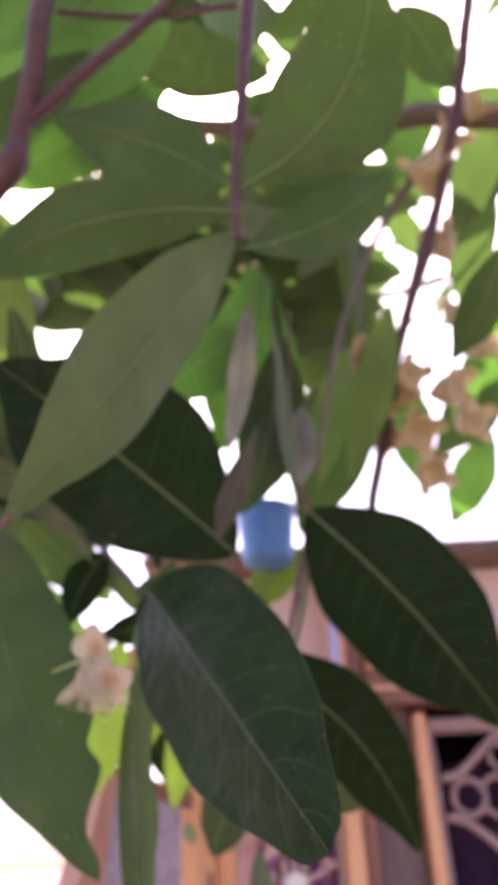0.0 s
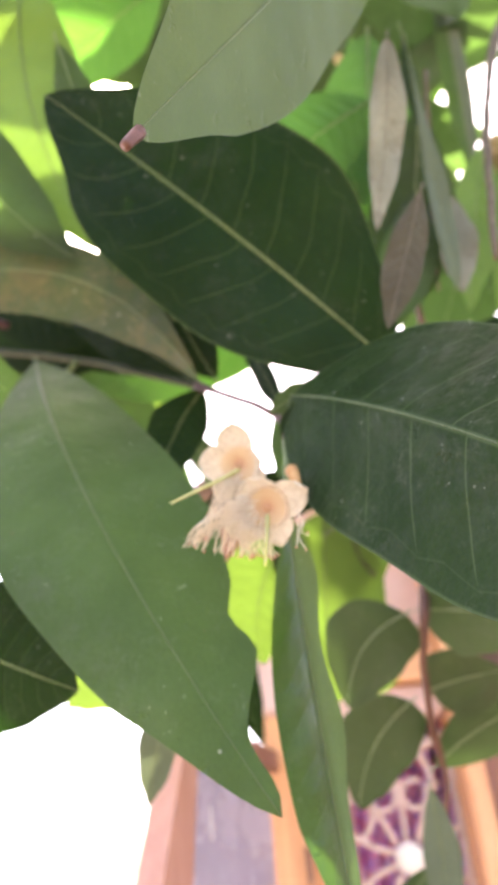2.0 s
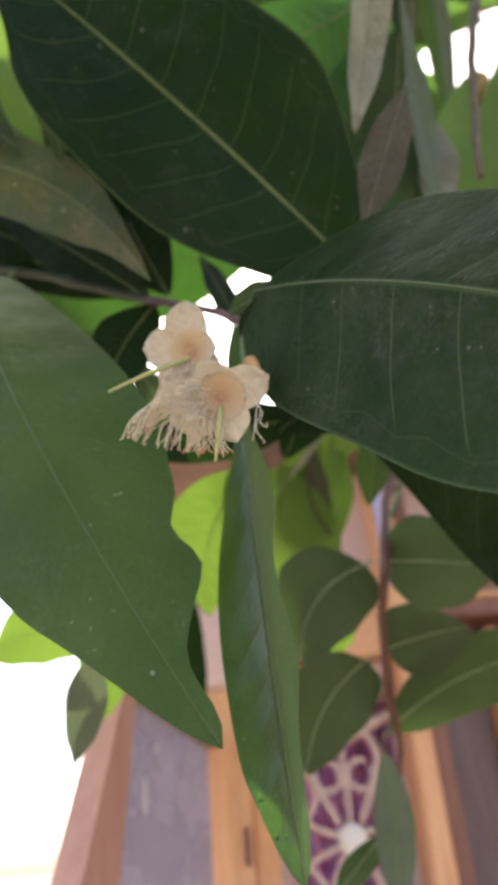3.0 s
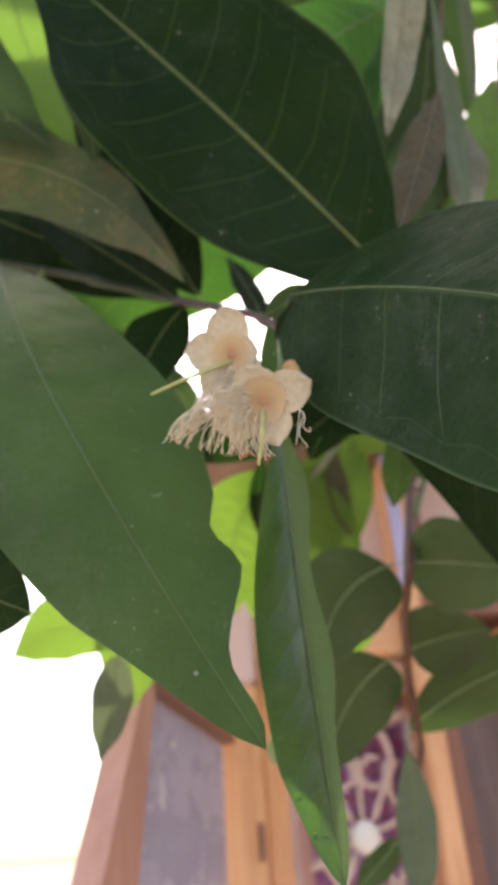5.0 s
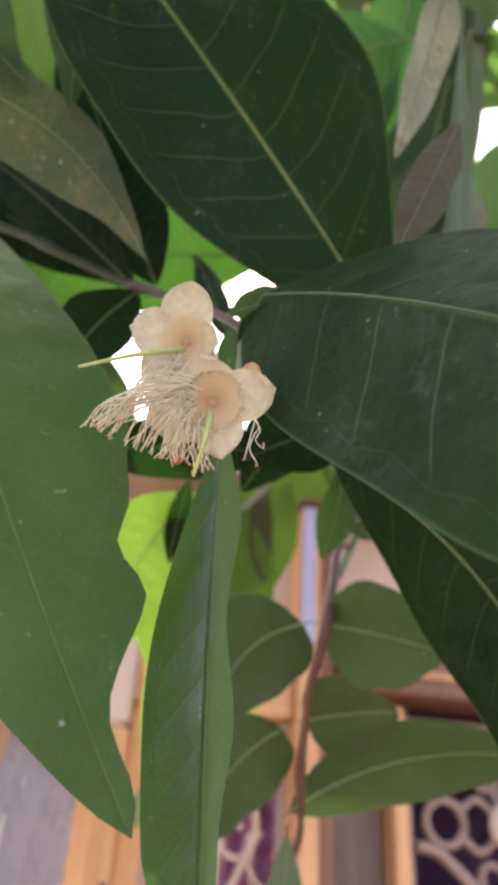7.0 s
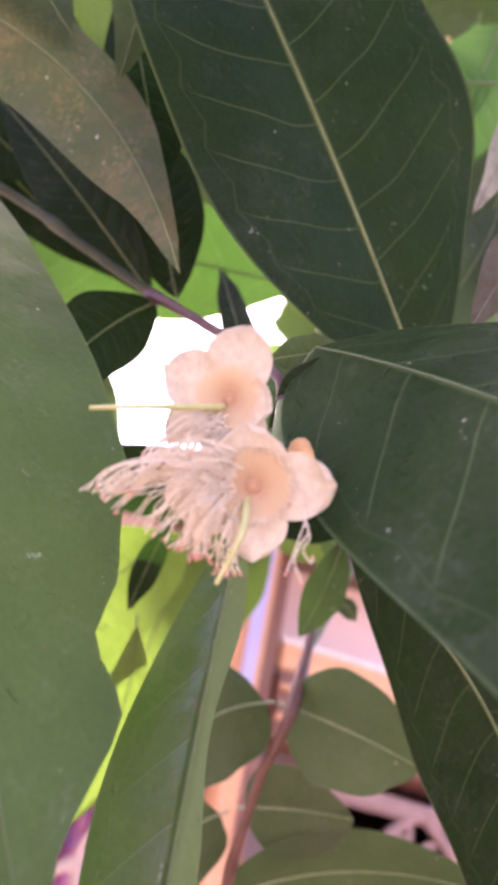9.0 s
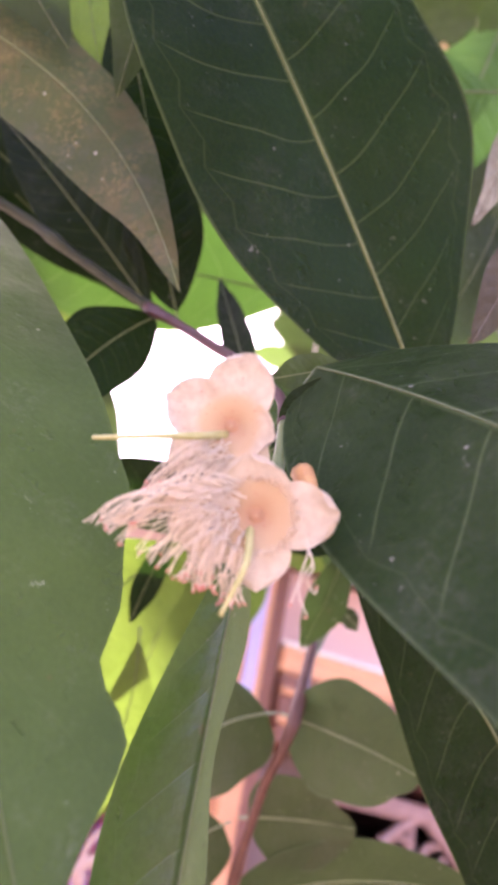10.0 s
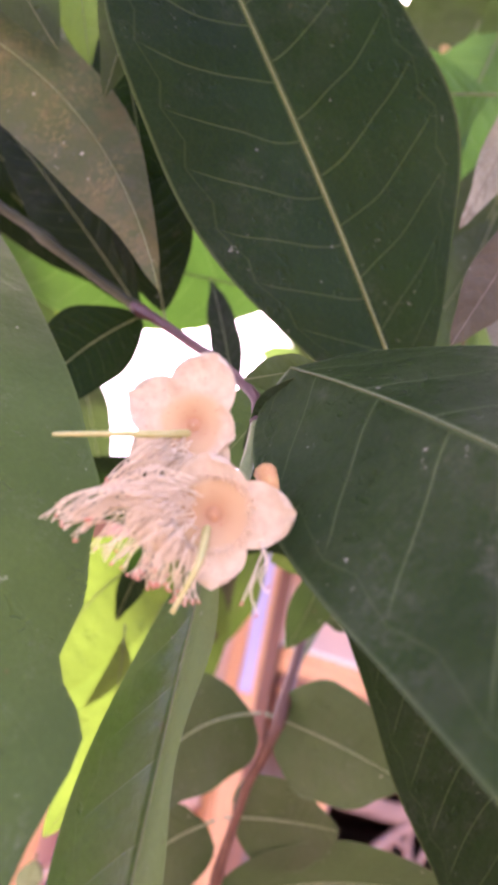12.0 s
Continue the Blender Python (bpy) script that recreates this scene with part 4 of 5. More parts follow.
leaf(tree, (-0.4229, 0.8994, 1.9329), (-0.2671, 0.9144, 1.8474), (-0.153, -0.887, -0.436), 0.076, 0.0000, -0.0071, mat='dark', fold=5, peak=.5)
leaf(tree, (-0.2049, 1.2741, 1.7366), (-0.1561, 1.3810, 1.5121), (0.060, -0.906, -0.419), 0.060, 0.0000, -0.0080, mat='dark', fold=5, peak=.5)
leaf(tree, (-0.0508, 0.9344, 1.6719), (-0.2056, 0.9680, 1.6645), (-0.156, -0.834, -0.529), 0.049, 0.0000, -0.0020, mat='dark', fold=5, peak=.5)
leaf(tree, (-0.1669, 0.5804, 2.2893), (-0.3480, 0.5939, 2.1420), (0.289, -0.853, -0.434), 0.071, 0.0000, 0.0089, mat='mid', fold=5, peak=.5)
leaf(tree, (-0.0757, 0.5734, 2.4314), (-0.2697, 0.6331, 2.2615), (0.098, -0.898, -0.428), 0.122, 0.0000, 0.0159, mat='backlit', fold=5, peak=.5)
leaf(tree, (-0.1663, 0.5514, 2.5088), (-0.3507, 0.6203, 2.3434), (0.069, -0.892, -0.447), 0.097, 0.0000, 0.0084, mat='backlit', fold=5, peak=.5)
leaf(tree, (-0.2607, 0.7901, 1.9053), (-0.1945, 0.8290, 1.7870), (-0.122, -0.921, -0.371), 0.048, 0.0000, 0.0012, mat='dark', fold=5, peak=.5)
leaf(tree, (0.4686, 1.1343, 2.2038), (0.3235, 1.1827, 2.0144), (0.127, -0.933, -0.336), 0.094, 0.0000, 0.0081, mat='mid', fold=5, peak=.5)
leaf(tree, (0.2612, 1.1379, 2.1933), (0.3007, 1.2245, 1.9807), (-0.016, -0.925, -0.380), 0.089, 0.0000, 0.0050, mat='backlit', fold=5, peak=.5)
leaf(tree, (0.4571, 1.2485, 2.1038), (0.3684, 1.3172, 1.9405), (0.053, -0.910, -0.411), 0.085, 0.0000, 0.0020, mat='backlit', fold=5, peak=.5)
leaf(tree, (-0.1958, 0.8410, 2.3434), (-0.3788, 0.8612, 2.1855), (0.272, -0.864, -0.425), 0.111, 0.0000, 0.0060, mat='backlit', fold=5, peak=.5)
leaf(tree, (-0.2649, 0.7610, 2.5472), (-0.4794, 0.8244, 2.3163), (0.216, -0.872, -0.440), 0.116, 0.0000, -0.0031, mat='backlit', fold=5, peak=.5)
leaf(tree, (0.2265, 0.6131, 2.4081), (0.3119, 0.7042, 2.3505), (0.0, -0.88, -0.48), 0.085, 0.0, 0.006, mat='mid', fold=6, peak=.5)
leaf(tree, (0.3430, 0.7389, 2.0876), (0.2803, 0.8531, 1.9864), (0.0, -0.88, -0.48), 0.062, 0.0, 0.006, mat='mid', fold=8, peak=.5)
leaf(tree, (0.0032, 0.5775, 1.9638), (-0.1759, 0.5209, 1.6299), (0.795, -0.502, -0.341), 0.117, -0.0020, 0.0012, mat='pale', fold=7, wave=.003, peak=.5, big=1, fold2=-21)
leaf(tree, (-0.0001, 0.5365, 1.9509), (-0.2821, 0.6031, 1.9395), (-0.176, -0.836, -0.520), 0.086, 0.0000, -0.0269, mat='mid', fold=-7, wave=.003, peak=.5, big=1)
leaf(tree, (0.0092, 0.5317, 1.9799), (0.1351, 0.3915, 2.1079), (-0.130, -0.730, -0.671), 0.123, 0.0000, -0.0376, mat='mid', fold=-7, wave=.003, peak=.5, big=1)
leaf(tree, (0.0091, 0.5691, 1.9343), (0.1750, 0.5838, 2.0536), (0.320, -0.886, -0.336), 0.070, 0.0000, -0.0151, mat='mid', fold=-5, peak=.5)
leaf(tree, (-0.0032, 0.5872, 2.0440), (-0.2083, 0.5770, 2.1591), (-0.186, -0.893, -0.410), 0.093, 0.0000, -0.0128, mat='mid', fold=-5, peak=.5, big=1)

branch("dry_tip", tree, [(-0.1735, 0.5219, 1.6340), (-0.1765, 0.5208, 1.6285), (-0.1790, 0.5200, 1.6235)], 0.0030, 0.0022, TWIG_RED, "red dried leaf tip", steps=4)

# ---- the small-leaved shoot ----
SHOOT_AT = (0.02, 0.95, 1.66)
shoot = thing("hanging_shoot", "red brown hanging shoot with small paired green leaves", "branch", SHOOT_AT)
branch("twig", shoot, [(0.5000, 1.1600, 2.7200), (0.3600, 1.0800, 2.3000), (0.0918, 0.9841, 2.0191), (0.0800, 1.0388, 1.8487), (0.0609, 1.0442, 1.7470), (0.0436, 1.0399, 1.6785), (0.0247, 1.0269, 1.6421), (0.0065, 1.0043, 1.5634), (0.0025, 1.0283, 1.5279), (0.0050, 1.0563, 1.4954), (0.0105, 1.0815, 1.4659), (0.0187, 1.1102, 1.4317), (0.0147, 1.1282, 1.3995), (0.0068, 1.1541, 1.3537)], 0.0043, 0.0029, TWIG_RED, "red brown hanging twig", knots=(0.3225, 0.5253, 0.7619))
branch("stem", shoot, [(0.0310, 1.0459, 1.6256), (0.0489, 1.0585, 1.6645), (0.0615, 1.0595, 1.7043), (0.0720, 1.0591, 1.7471), (0.0817, 1.0447, 1.8020)], 0.0028, 0.0052, GREEN_STEM, "ribbed green young stem")
branch("bud", shoot, [(0.0340, 1.0512, 1.6548), (0.0395, 1.0461, 1.6552), (0.0436, 1.0435, 1.6533)], 0.0024, 0.0014, TWIG_RED, "dark bud stub")
leaf(shoot, (-0.0075, 1.0200, 1.5700), (-0.0723, 1.0313, 1.4922), (0.120, -0.952, -0.281), 0.088, 0.0000, -0.0169, mat='small', fold=16, fold2=-10, peak=.38, blunt=.62)
leaf(shoot, (-0.0065, 1.0780, 1.5010), (-0.0687, 1.0983, 1.4128), (0.078, -0.953, -0.294), 0.080, 0.0000, -0.0130, mat='small', fold=16, fold2=-10, peak=.38, blunt=.62)
leaf(shoot, (0.0100, 1.0220, 1.5726), (0.0885, 0.9696, 1.5439), (-0.491, -0.743, -0.454), 0.086, 0.0000, 0.0023, mat='small', fold=-4, fold2=26, peak=.42, blunt=.6)
leaf(shoot, (0.0130, 1.0810, 1.5099), (0.0740, 1.0290, 1.5129), (-0.424, -0.726, -0.542), 0.076, 0.0000, 0.0022, mat='small', fold=-4, fold2=26, peak=.4, blunt=.6)
leaf(shoot, (0.0140, 1.1272, 1.4461), (0.1898, 1.0004, 1.4828), (-0.399, -0.718, -0.570), 0.072, -0.0038, 0.0220, mat='small', fold=-8, fold2=20, peak=.45)
leaf(shoot, (-0.0097, 1.0434, 1.4225), (-0.0078, 1.0843, 1.3076), (-0.062, -0.940, -0.336), 0.033, 0.0000, 0.0017, mat='grey', fold=12, peak=.5)
leaf(shoot, (-0.0118, 1.0998, 1.3625), (-0.0520, 1.1242, 1.3232), (-0.054, -0.872, -0.486), 0.026, 0.0000, 0.0013, mat='small', fold=8, peak=.5)
leaf(shoot, (0.0010, 0.9421, 1.6698), (-0.0046, 0.9827, 1.6091), (-0.171, -0.826, -0.537), 0.030, 0.0000, 0.0024, mat='mid', fold=20, peak=.5)
leaf(shoot, (-0.0028, 0.9653, 1.6912), (-0.0220, 1.0028, 1.6769), (-0.424, -0.505, -0.752), 0.031, 0.0000, 0.0058, mat='lime', fold=8, peak=.5)
leaf(shoot, (0.0205, 0.9886, 1.6480), (0.0412, 0.9915, 1.6370), (-0.171, -0.826, -0.537), 0.014, 0.0000, 0.0022, mat='small', fold=8, peak=.5)

# ---- trunk, limbs and crown of the tree ----
branch("trunk", tree, [(1.0, 0.55, GROUND - 0.03), (0.99, 0.57, 0.4), (1.02, 0.56, 1.1), (0.97, 0.60, 1.8), (0.93, 0.66, 2.5), (0.9, 0.7, 3.2)], 0.075, 0.035, BARK, "grey brown trunk", steps=6, sides=14)
branch("limb", tree, [(0.97, 0.60, 1.85), (0.70, 0.72, 2.25), (0.35, 0.80, 2.42), (-0.05, 0.82, 2.45), (-0.5, 0.75, 2.48)], 0.03, 0.010, BARK, "grey brown limb")
branch("limb", tree, [(0.95, 0.64, 2.3), (0.6, 0.3, 2.6), (0.1, 0.2, 2.65), (-0.4, 0.1, 2.7)], 0.028, 0.010, BARK, "grey brown limb")
branch("limb", tree, [(0.94, 0.66, 2.4), (0.6, 1.1, 2.7), (0.1, 1.3, 2.75), (-0.5, 1.2, 2.8)], 0.026, 0.010, BARK, "grey brown limb")
branch("limb", tree, [(0.94, 0.66, 2.35), (0.75, 1.2, 2.6), (0.45, 1.5, 2.68), (0.15, 1.6, 2.72)], 0.02, 0.007, BARK, "grey brown limb")
branch("limb", tree, [(0.35, 0.80, 2.42), (0.22, 0.86, 2.25), (0.13, 0.82, 2.02), (0.08, 0.80, 1.80)], 0.008, 0.003, BARK, "thin grey brown limb")
branch("limb", tree, [(-0.5, 0.75, 2.48), (-0.62, 0.85, 2.2), (-0.50, 0.88, 1.92), (-0.36, 0.875, 1.84)], 0.008, 0.004, TWIG, "purple brown limb")


CROWN_SEED = 26
BLADES = []
for k in range(10):
    v, f, uv, _, _ = leaf_grid((0, 0, 0), (0, 1, 0), (0, 0, -1), 0.36 + 0.012 * k, 0.012 * (k - 5), 0.02 * (k % 3 - 1), -4 * (k % 4), -5 * (k % 3), 0.014, 0.47, 0.8, 0.06 * (k % 5), k, 14, 3)
    BLADES.append(mesh_of("crown_leaf", v, f, LEAF["mid"], uv))


# lanes of open sky between the leaves of the crown: two points on each and its half width
SKY_GAPS = [((-0.053, 0.781, 2.40), (-0.0715, 1.0, 2.69), 0.10), ((0.049, 0.715, 2.40), (0.060, 0.915, 2.69), 0.07), ((0.06, 1.69, 2.53), (0.09, 1.87, 2.69), 0.13), ((0.297, 1.084, 2.40), (0.428, 1.259, 2.69), 0.10)]


def crown_leaf(rng, parent, c, way, up, length):
    """A leaf of the crown, with its own turn and size, on one of the shared blades."""
    way, up = Vector(way).normalized(), Vector(up)
    up = (up - way * up.dot(way)).normalized()
    side = way.cross(up)
    blade = BLADES[rng.randrange(10)]
    for a, b, wide in SKY_GAPS:
        a, b = Vector(a), Vector(b)
        if ((Vector(c) - a).cross(b - a)).length / (b - a).length < wide:
            return None
    ob = new("leaf", blade)
    ob.parent = parent
    ob.matrix_parent_inverse = Matrix.Identity(4)
    m = Matrix((side, way, up)).transposed().to_4x4()
    ob.matrix_basis = Matrix.Translation(Vector(c) - way * length * 0.5 - parent.location) @ m @ Matrix.Scale(length, 4)
    return ob


# the leafy layer between the sun and the flowers: overlapping rows
SUNWARD = Vector((math.sin(sa) * math.cos(se), math.cos(sa) * math.cos(se), math.sin(se)))
rng = random.Random(CROWN_SEED)
for layer in range(3):
    for row in range(13):
        for place in range(8):
            rng = random.Random(CROWN_SEED * 1000 + layer * 300 + row * 10 + place)
            cx, cy = -0.68 + 0.125 * place + 0.06 * (row % 2) + 0.03 * layer, 0.48 + 0.105 * row + 0.05 * layer
            cx, cy = cx + rng.uniform(-0.02, 0.02), cy + rng.uniform(-0.02, 0.02)
            if cy > (1.37 if cx < -0.10 else 1.69 if cx < 0.17 else 1.80) or cy < (0.60 if -0.08 < cx < 0.18 else 0.84 if -0.27 < cx < 0.08 else 1.05) or ((cx + 0.37) / 0.12) ** 2 + ((cy - 1.0) / 0.12) ** 2 < 1 or ((cx + 0.30) / 0.07) ** 2 + ((cy - 1.29) / 0.05) ** 2 < 1 or (layer == 2 and not (-0.40 < cx < 0.0 and 1.1 < cy)):
                continue
            way = (rng.gauss(0.9, 0.35), rng.gauss(-0.2, 0.35), rng.gauss(-0.3, 0.15))
            crown_leaf(rng, tree, Vector((cx, cy, 2.45)) + SUNWARD * (0.08 + 0.16 * layer + rng.uniform(-0.05, 0.05)), way, SUNWARD + Vector((rng.gauss(0, 0.2), rng.gauss(0, 0.2), 0)), 0.25 * rng.uniform(0.9, 1.12))

# an unseen higher tier, added to shade the star of leaves and the shoot
for row in range(8):
    for place in range(0 if row < 4 else 3, 8):
        rng = random.Random(CROWN_SEED * 500 + row * 10 + place)
        c = Vector((-0.56 + 0.085 * place + 0.04 * (row % 2), (1.76 if row < 4 else 2.08) + 0.10 * row, 4.5 + rng.uniform(-0.06, 0.06)))
        crown_leaf(rng, tree, c, (rng.gauss(1, 0.2), rng.gauss(0, 0.25), rng.gauss(-0.2, 0.1)), SUNWARD, 0.25)
# unseen limb, added to carry the shading tier
branch("limb", tree, [(0.9, 0.7, 3.2), (0.75, 1.1, 3.9), (0.30, 1.75, 4.4), (-0.50, 1.95, 4.53)], 0.026, 0.008, BARK, "grey brown limb")

# the rest of the crown, open to the sky
rng = random.Random(CROWN_SEED)
for k in range(150):
    cx, cy, cz = rng.uniform(-1.5, 1.4), rng.uniform(-0.7, 1.25), rng.uniform(2.2, 3.0)
    way = (rng.gauss(0, 1), rng.gauss(0, 1), rng.gauss(-0.45, 0.5))
    up = (rng.gauss(0, 0.4), rng.gauss(-0.1, 0.4), 1)
    if cz < 2.16 + max(0.0, cy - 0.75) * 0.6 or abs(Vector(way).normalized().z) > 0.9:
        continue
    crown_leaf(rng, tree, (cx, cy, cz), way, up, 0.24 * rng.uniform(0.7, 1.2))
for k in range(50):
    cx, cy = rng.uniform(-1.2, 1.2), rng.uniform(1.1, 1.9)
    cz = rng.uniform(1.40 + (cy - 0.4) * 1.05, 3.3)
    if -0.6 < cx < 0.0 and cy > 1.25:
        continue
    crown_leaf(rng, tree, (cx, cy, cz), (rng.gauss(0, 1), rng.gauss(0, 1), rng.gauss(-0.4, 0.4)), (rng.gauss(0, 0.4), rng.gauss(0, 0.4), 1), 0.22 * rng.uniform(0.7, 1.2))


# ---- flowers ----
F_RIGHT, F_UP, F_OUT = Vector((0.9166, -0.3481, 0.1969)), Vector((-0.3481, -0.452, 0.8213)), Vector((-0.1968, -0.8213, -0.5354))


def petal_data(turn, r0, length, width, lift, cup, seed, centre=(0, 0)):
    """A round spoon-shaped petal that leaves the rim at an angle, in the flower's own plane."""
    ca, sa_ = math.cos(radians(turn)), math.sin(radians(turn))
    verts, faces = [], []
    nu, nv = 12, 8
    for i in range(nu + 1):
        s = i / nu
        half = width * 0.5 * math.sqrt(max(0.0, 1 - (0.62 if s < 0.52 else 1.0) * abs((s - 0.52) / 0.53) ** 2.3))
        for j in range(-nv, nv + 1):
            w = j / nv
            rad = r0 + length * (s - 0.16 * w * w * s)
            z = lift * s * length + cup * (w * w * 0.8 - 0.5) * length * math.sin(math.pi * min(s + 0.12, 1)) + cup * length * s * s * 0.8
            z += 0.0006 * noise.noise(Vector((s * 4, w * 3, seed)))
            x = rad
            y = half * w + 0.0008 * noise.noise(Vector((s * 5, seed, w * 5)))
            x += s * s * length * (0.07 * noise.noise(Vector((w * 1.7, seed * 3.1, 0))) + 0.05 * noise.noise(Vector((w * 6, seed * 1.3, 4))))
            z += s * 0.0016 * noise.noise(Vector((w * 3, s * 2, seed * 2.3)))
            z -= 0.0034 * (1 - s) ** 3
            verts.append(Vector((centre[0] + x * ca - y * sa_, centre[1] + x * sa_ + y * ca, z)))
    m = 2 * nv + 1
    for i in range(nu):
        for j in range(2 * nv):
            faces.append((i * m + j, i * m + j + 1, (i + 1) * m + j + 1, (i + 1) * m + j))
    return verts, faces


def petal_blade(turn, gap_lo, gap_hi, ring, reach, width, lift, cup, seed, order):
    """A petal that rises out of the flower's dish: inside the rim it is a sector of the dish between its neighbours, outside it opens into a round spoon."""
    verts, faces, uvs = [], [], []
    nu, nv = 18, 8
    r0 = ring * 0.20
    for i in range(nu + 1):
        s = i / nu
        mid = r0 + (reach - r0) * s
        half = width * 0.5 * math.sqrt(max(0.0, 1 - (0.35 if s < 0.6 else 1.0) * abs((s - 0.6) / (0.6 if s < 0.6 else 0.405)) ** (2.4 if s < 0.6 else 3.2)))
        free = min(1.0, max(0.0, (mid / ring - 0.85) / 0.35))
        free = free * free * (3 - 2 * free)
        for j in range(-nv, nv + 1):
            w = j / nv
            spread = radians(gap_hi if w > 0 else gap_lo) * (1 - free) + half / max(mid, 1e-5) * free
            r = mid - (reach - r0) * 0.13 * w * w * s * s
            r += s * s * (reach - r0) * (0.06 * noise.noise(Vector((w * 1.7, seed * 3.1, 0))) + 0.035 * noise.noise(Vector((w * 6, seed * 1.3, 4))))
            k = min(1.0, r / ring)
            z = -0.0050 + 0.0036 * k * k * (3 - 2 * k)
            k = max(0.0, (r - ring * 0.8) / (reach - ring * 0.8))
            z += k * k * (lift + cup * (0.9 * w * w - 0.25 + 0.6 * k)) * (reach - ring * 0.5)
            z += s * free * 0.0012 * noise.noise(Vector((w * 2.5, s * 3, seed * 2.3))) + 0.00016 * order * free
            a = radians(turn) + w * spread
            verts.append(Vector((r * math.cos(a), r * math.sin(a), z)))
            uvs.append((r / ring, 0.0))
    m = 2 * nv + 1
    for i in range(nu):
        for j in range(2 * nv):
            faces.append((i * m + j, i * m + j + 1, (i + 1) * m + j + 1, (i + 1) * m + j))
    return verts, faces, uvs


def lathe(profile, seg=28, wob=0.0, seed=0.0):
    verts, faces = [], []
    for r, z in profile:
        for k in range(seg):
            a = 2 * math.pi * k / seg
            q = 1 + wob * noise.noise(Vector((math.cos(a) * 2, math.sin(a) * 2, seed + z * 300)))
            verts.append(Vector((r * q * math.cos(a), r * q * math.sin(a), z)))
    for i in range(len(profile) - 1):
        for k in range(seg):
            j = (k + 1) % seg
            faces.append((i * seg + k, i * seg + j, (i + 1) * seg + j, (i + 1) * seg + k))
    return verts, faces


def flower(parent, at, ring, petals, threads, style, seed, label, tilt=(0.0, 0.0), rimmed=True, loose=()):
    """A myrtle-like flower: bowl with a warm heart, fleshy rim, round petals, a shower of filaments, and a style."""
    rng = random.Random(seed)
    at = Vector(at)
    out = (F_OUT + F_RIGHT * tilt[0] + F_UP * tilt[1]).normalized()
    right = (F_RIGHT - out * F_RIGHT.dot(out)).normalized()
    up = out.cross(right)

    def place(vs):
        return [at + right * q[0] + up * q[1] + out * q[2] for q in vs]

    head = hang("flower", mesh_of("flower", *(lambda d: (place(d[0]), d[1]))(lathe([(0.0004, -0.030), (0.0022, -0.029), (0.0032, -0.024), (ring * 0.34, -0.019), (ring * 0.50, -0.013), (ring * 0.64, -0.0075), (ring * 0.72, -0.0042)], wob=0.05, seed=seed)), CUP), parent, label)
    bowl = [(0.02, -0.0042), (0.08, -0.0042), (0.15, -0.0046), (0.22, -0.0050), (0.26, -0.0058)]
    v, f = lathe([(ring * q, z) for q, z in bowl], seg=40, wob=0.09, seed=seed + 3)
    hang("heart", mesh_of("heart", place(v), f, HEART, [(bowl[k // 40][0], 0.0) for k in range(len(v))]), head, "peach coloured heart")
    if rimmed:
        stubs = []
        for k in range(120):
            w = 2 * math.pi * k / 120 + rng.gauss(0, 0.02)
            r = ring * rng.uniform(0.84, 1.0)
            foot = Vector((r * math.cos(w), r * math.sin(w), -0.0016))
            lean = Vector((math.cos(w) * rng.uniform(-0.0002, 0.0010), math.sin(w) * rng.uniform(-0.0002, 0.0010), rng.uniform(0.0014, 0.0024)))
            stubs.append(tube_data(place([foot, foot + lean * 0.6, foot + lean]), [0.00034, 0.00036, 0.0002], 5))
        tagged(hang("stamen_ring", mesh_of("stamen_ring", *merge(stubs), RING), head, "ring of cream yellow stamen stubs"), kind="stuff")
    for k, (turn, reach, width, lift, cup) in enumerate(petals):
        v, f, uvs = petal_blade(turn, min((turn - q[0]) % 360 or 360 for q in petals) / 2 + 1, min((q[0] - turn) % 360 or 360 for q in petals) / 2 + 1, ring, reach, width, lift, cup, seed + k, k)
        hang("petal", mesh_of("petal", place(v), f, HEART, uvs), head)
    parts, tips = [], []
    for count, a0, a1, lx0, lx1, ly0, ly1, bulge, zed in threads:
        for k in range(int(count * 1.0)):
            j = rng.random()
            a = radians(a0 + (a1 - a0) * min(max(j + rng.gauss(0, 0.12), 0), 1))
            r = ring * (0.92 if rng.random() < 0.6 else rng.uniform(0.45, 0.9))
            p0 = Vector((r * math.cos(a), r * math.sin(a), 0.0004 - 0.004 * (1 - r / ring)))
            end = Vector((lx0 + (lx1 - lx0) * j + rng.gauss(0, 0.0014), ly0 + (ly1 - ly0) * j + rng.gauss(0, 0.0012), zed * rng.uniform(0.2, 1.3)))
            mid = p0.lerp(end, rng.uniform(0.44, 0.54)) + Vector((rng.gauss(0, 0.0014), bulge * 1.5 + rng.gauss(0, 0.0022), rng.uniform(0.001, 0.006)))
            knee = p0.lerp(mid, 0.45) + Vector((rng.gauss(0, 0.0005), bulge * 0.5 + rng.gauss(0, 0.0006), rng.uniform(0.001, 0.003)))
            late = mid.lerp(end, 0.6) + Vector((rng.gauss(0, 0.0013), bulge * 0.45 + rng.gauss(0, 0.0015), rng.gauss(0, 0.0010)))
            path = spline(place([p0, knee, mid, late, end]), 4)
            parts.append(tube_data(path, [0.00031 - 0.00010 * i / len(path) for i in range(len(path))], 5, False))
            if rng.random() < (0.9 if end.y < -0.014 else 0.12):
                tips.append(tube_data([path[-1], path[-1] + (path[-1] - path[-2]).normalized() * 0.0006, path[-1] + Vector((rng.gauss(0, 0.0006), rng.gauss(0, 0.0006), rng.gauss(0, 0.0006)))], [0.0003, 0.00060, 0.0003], 5))
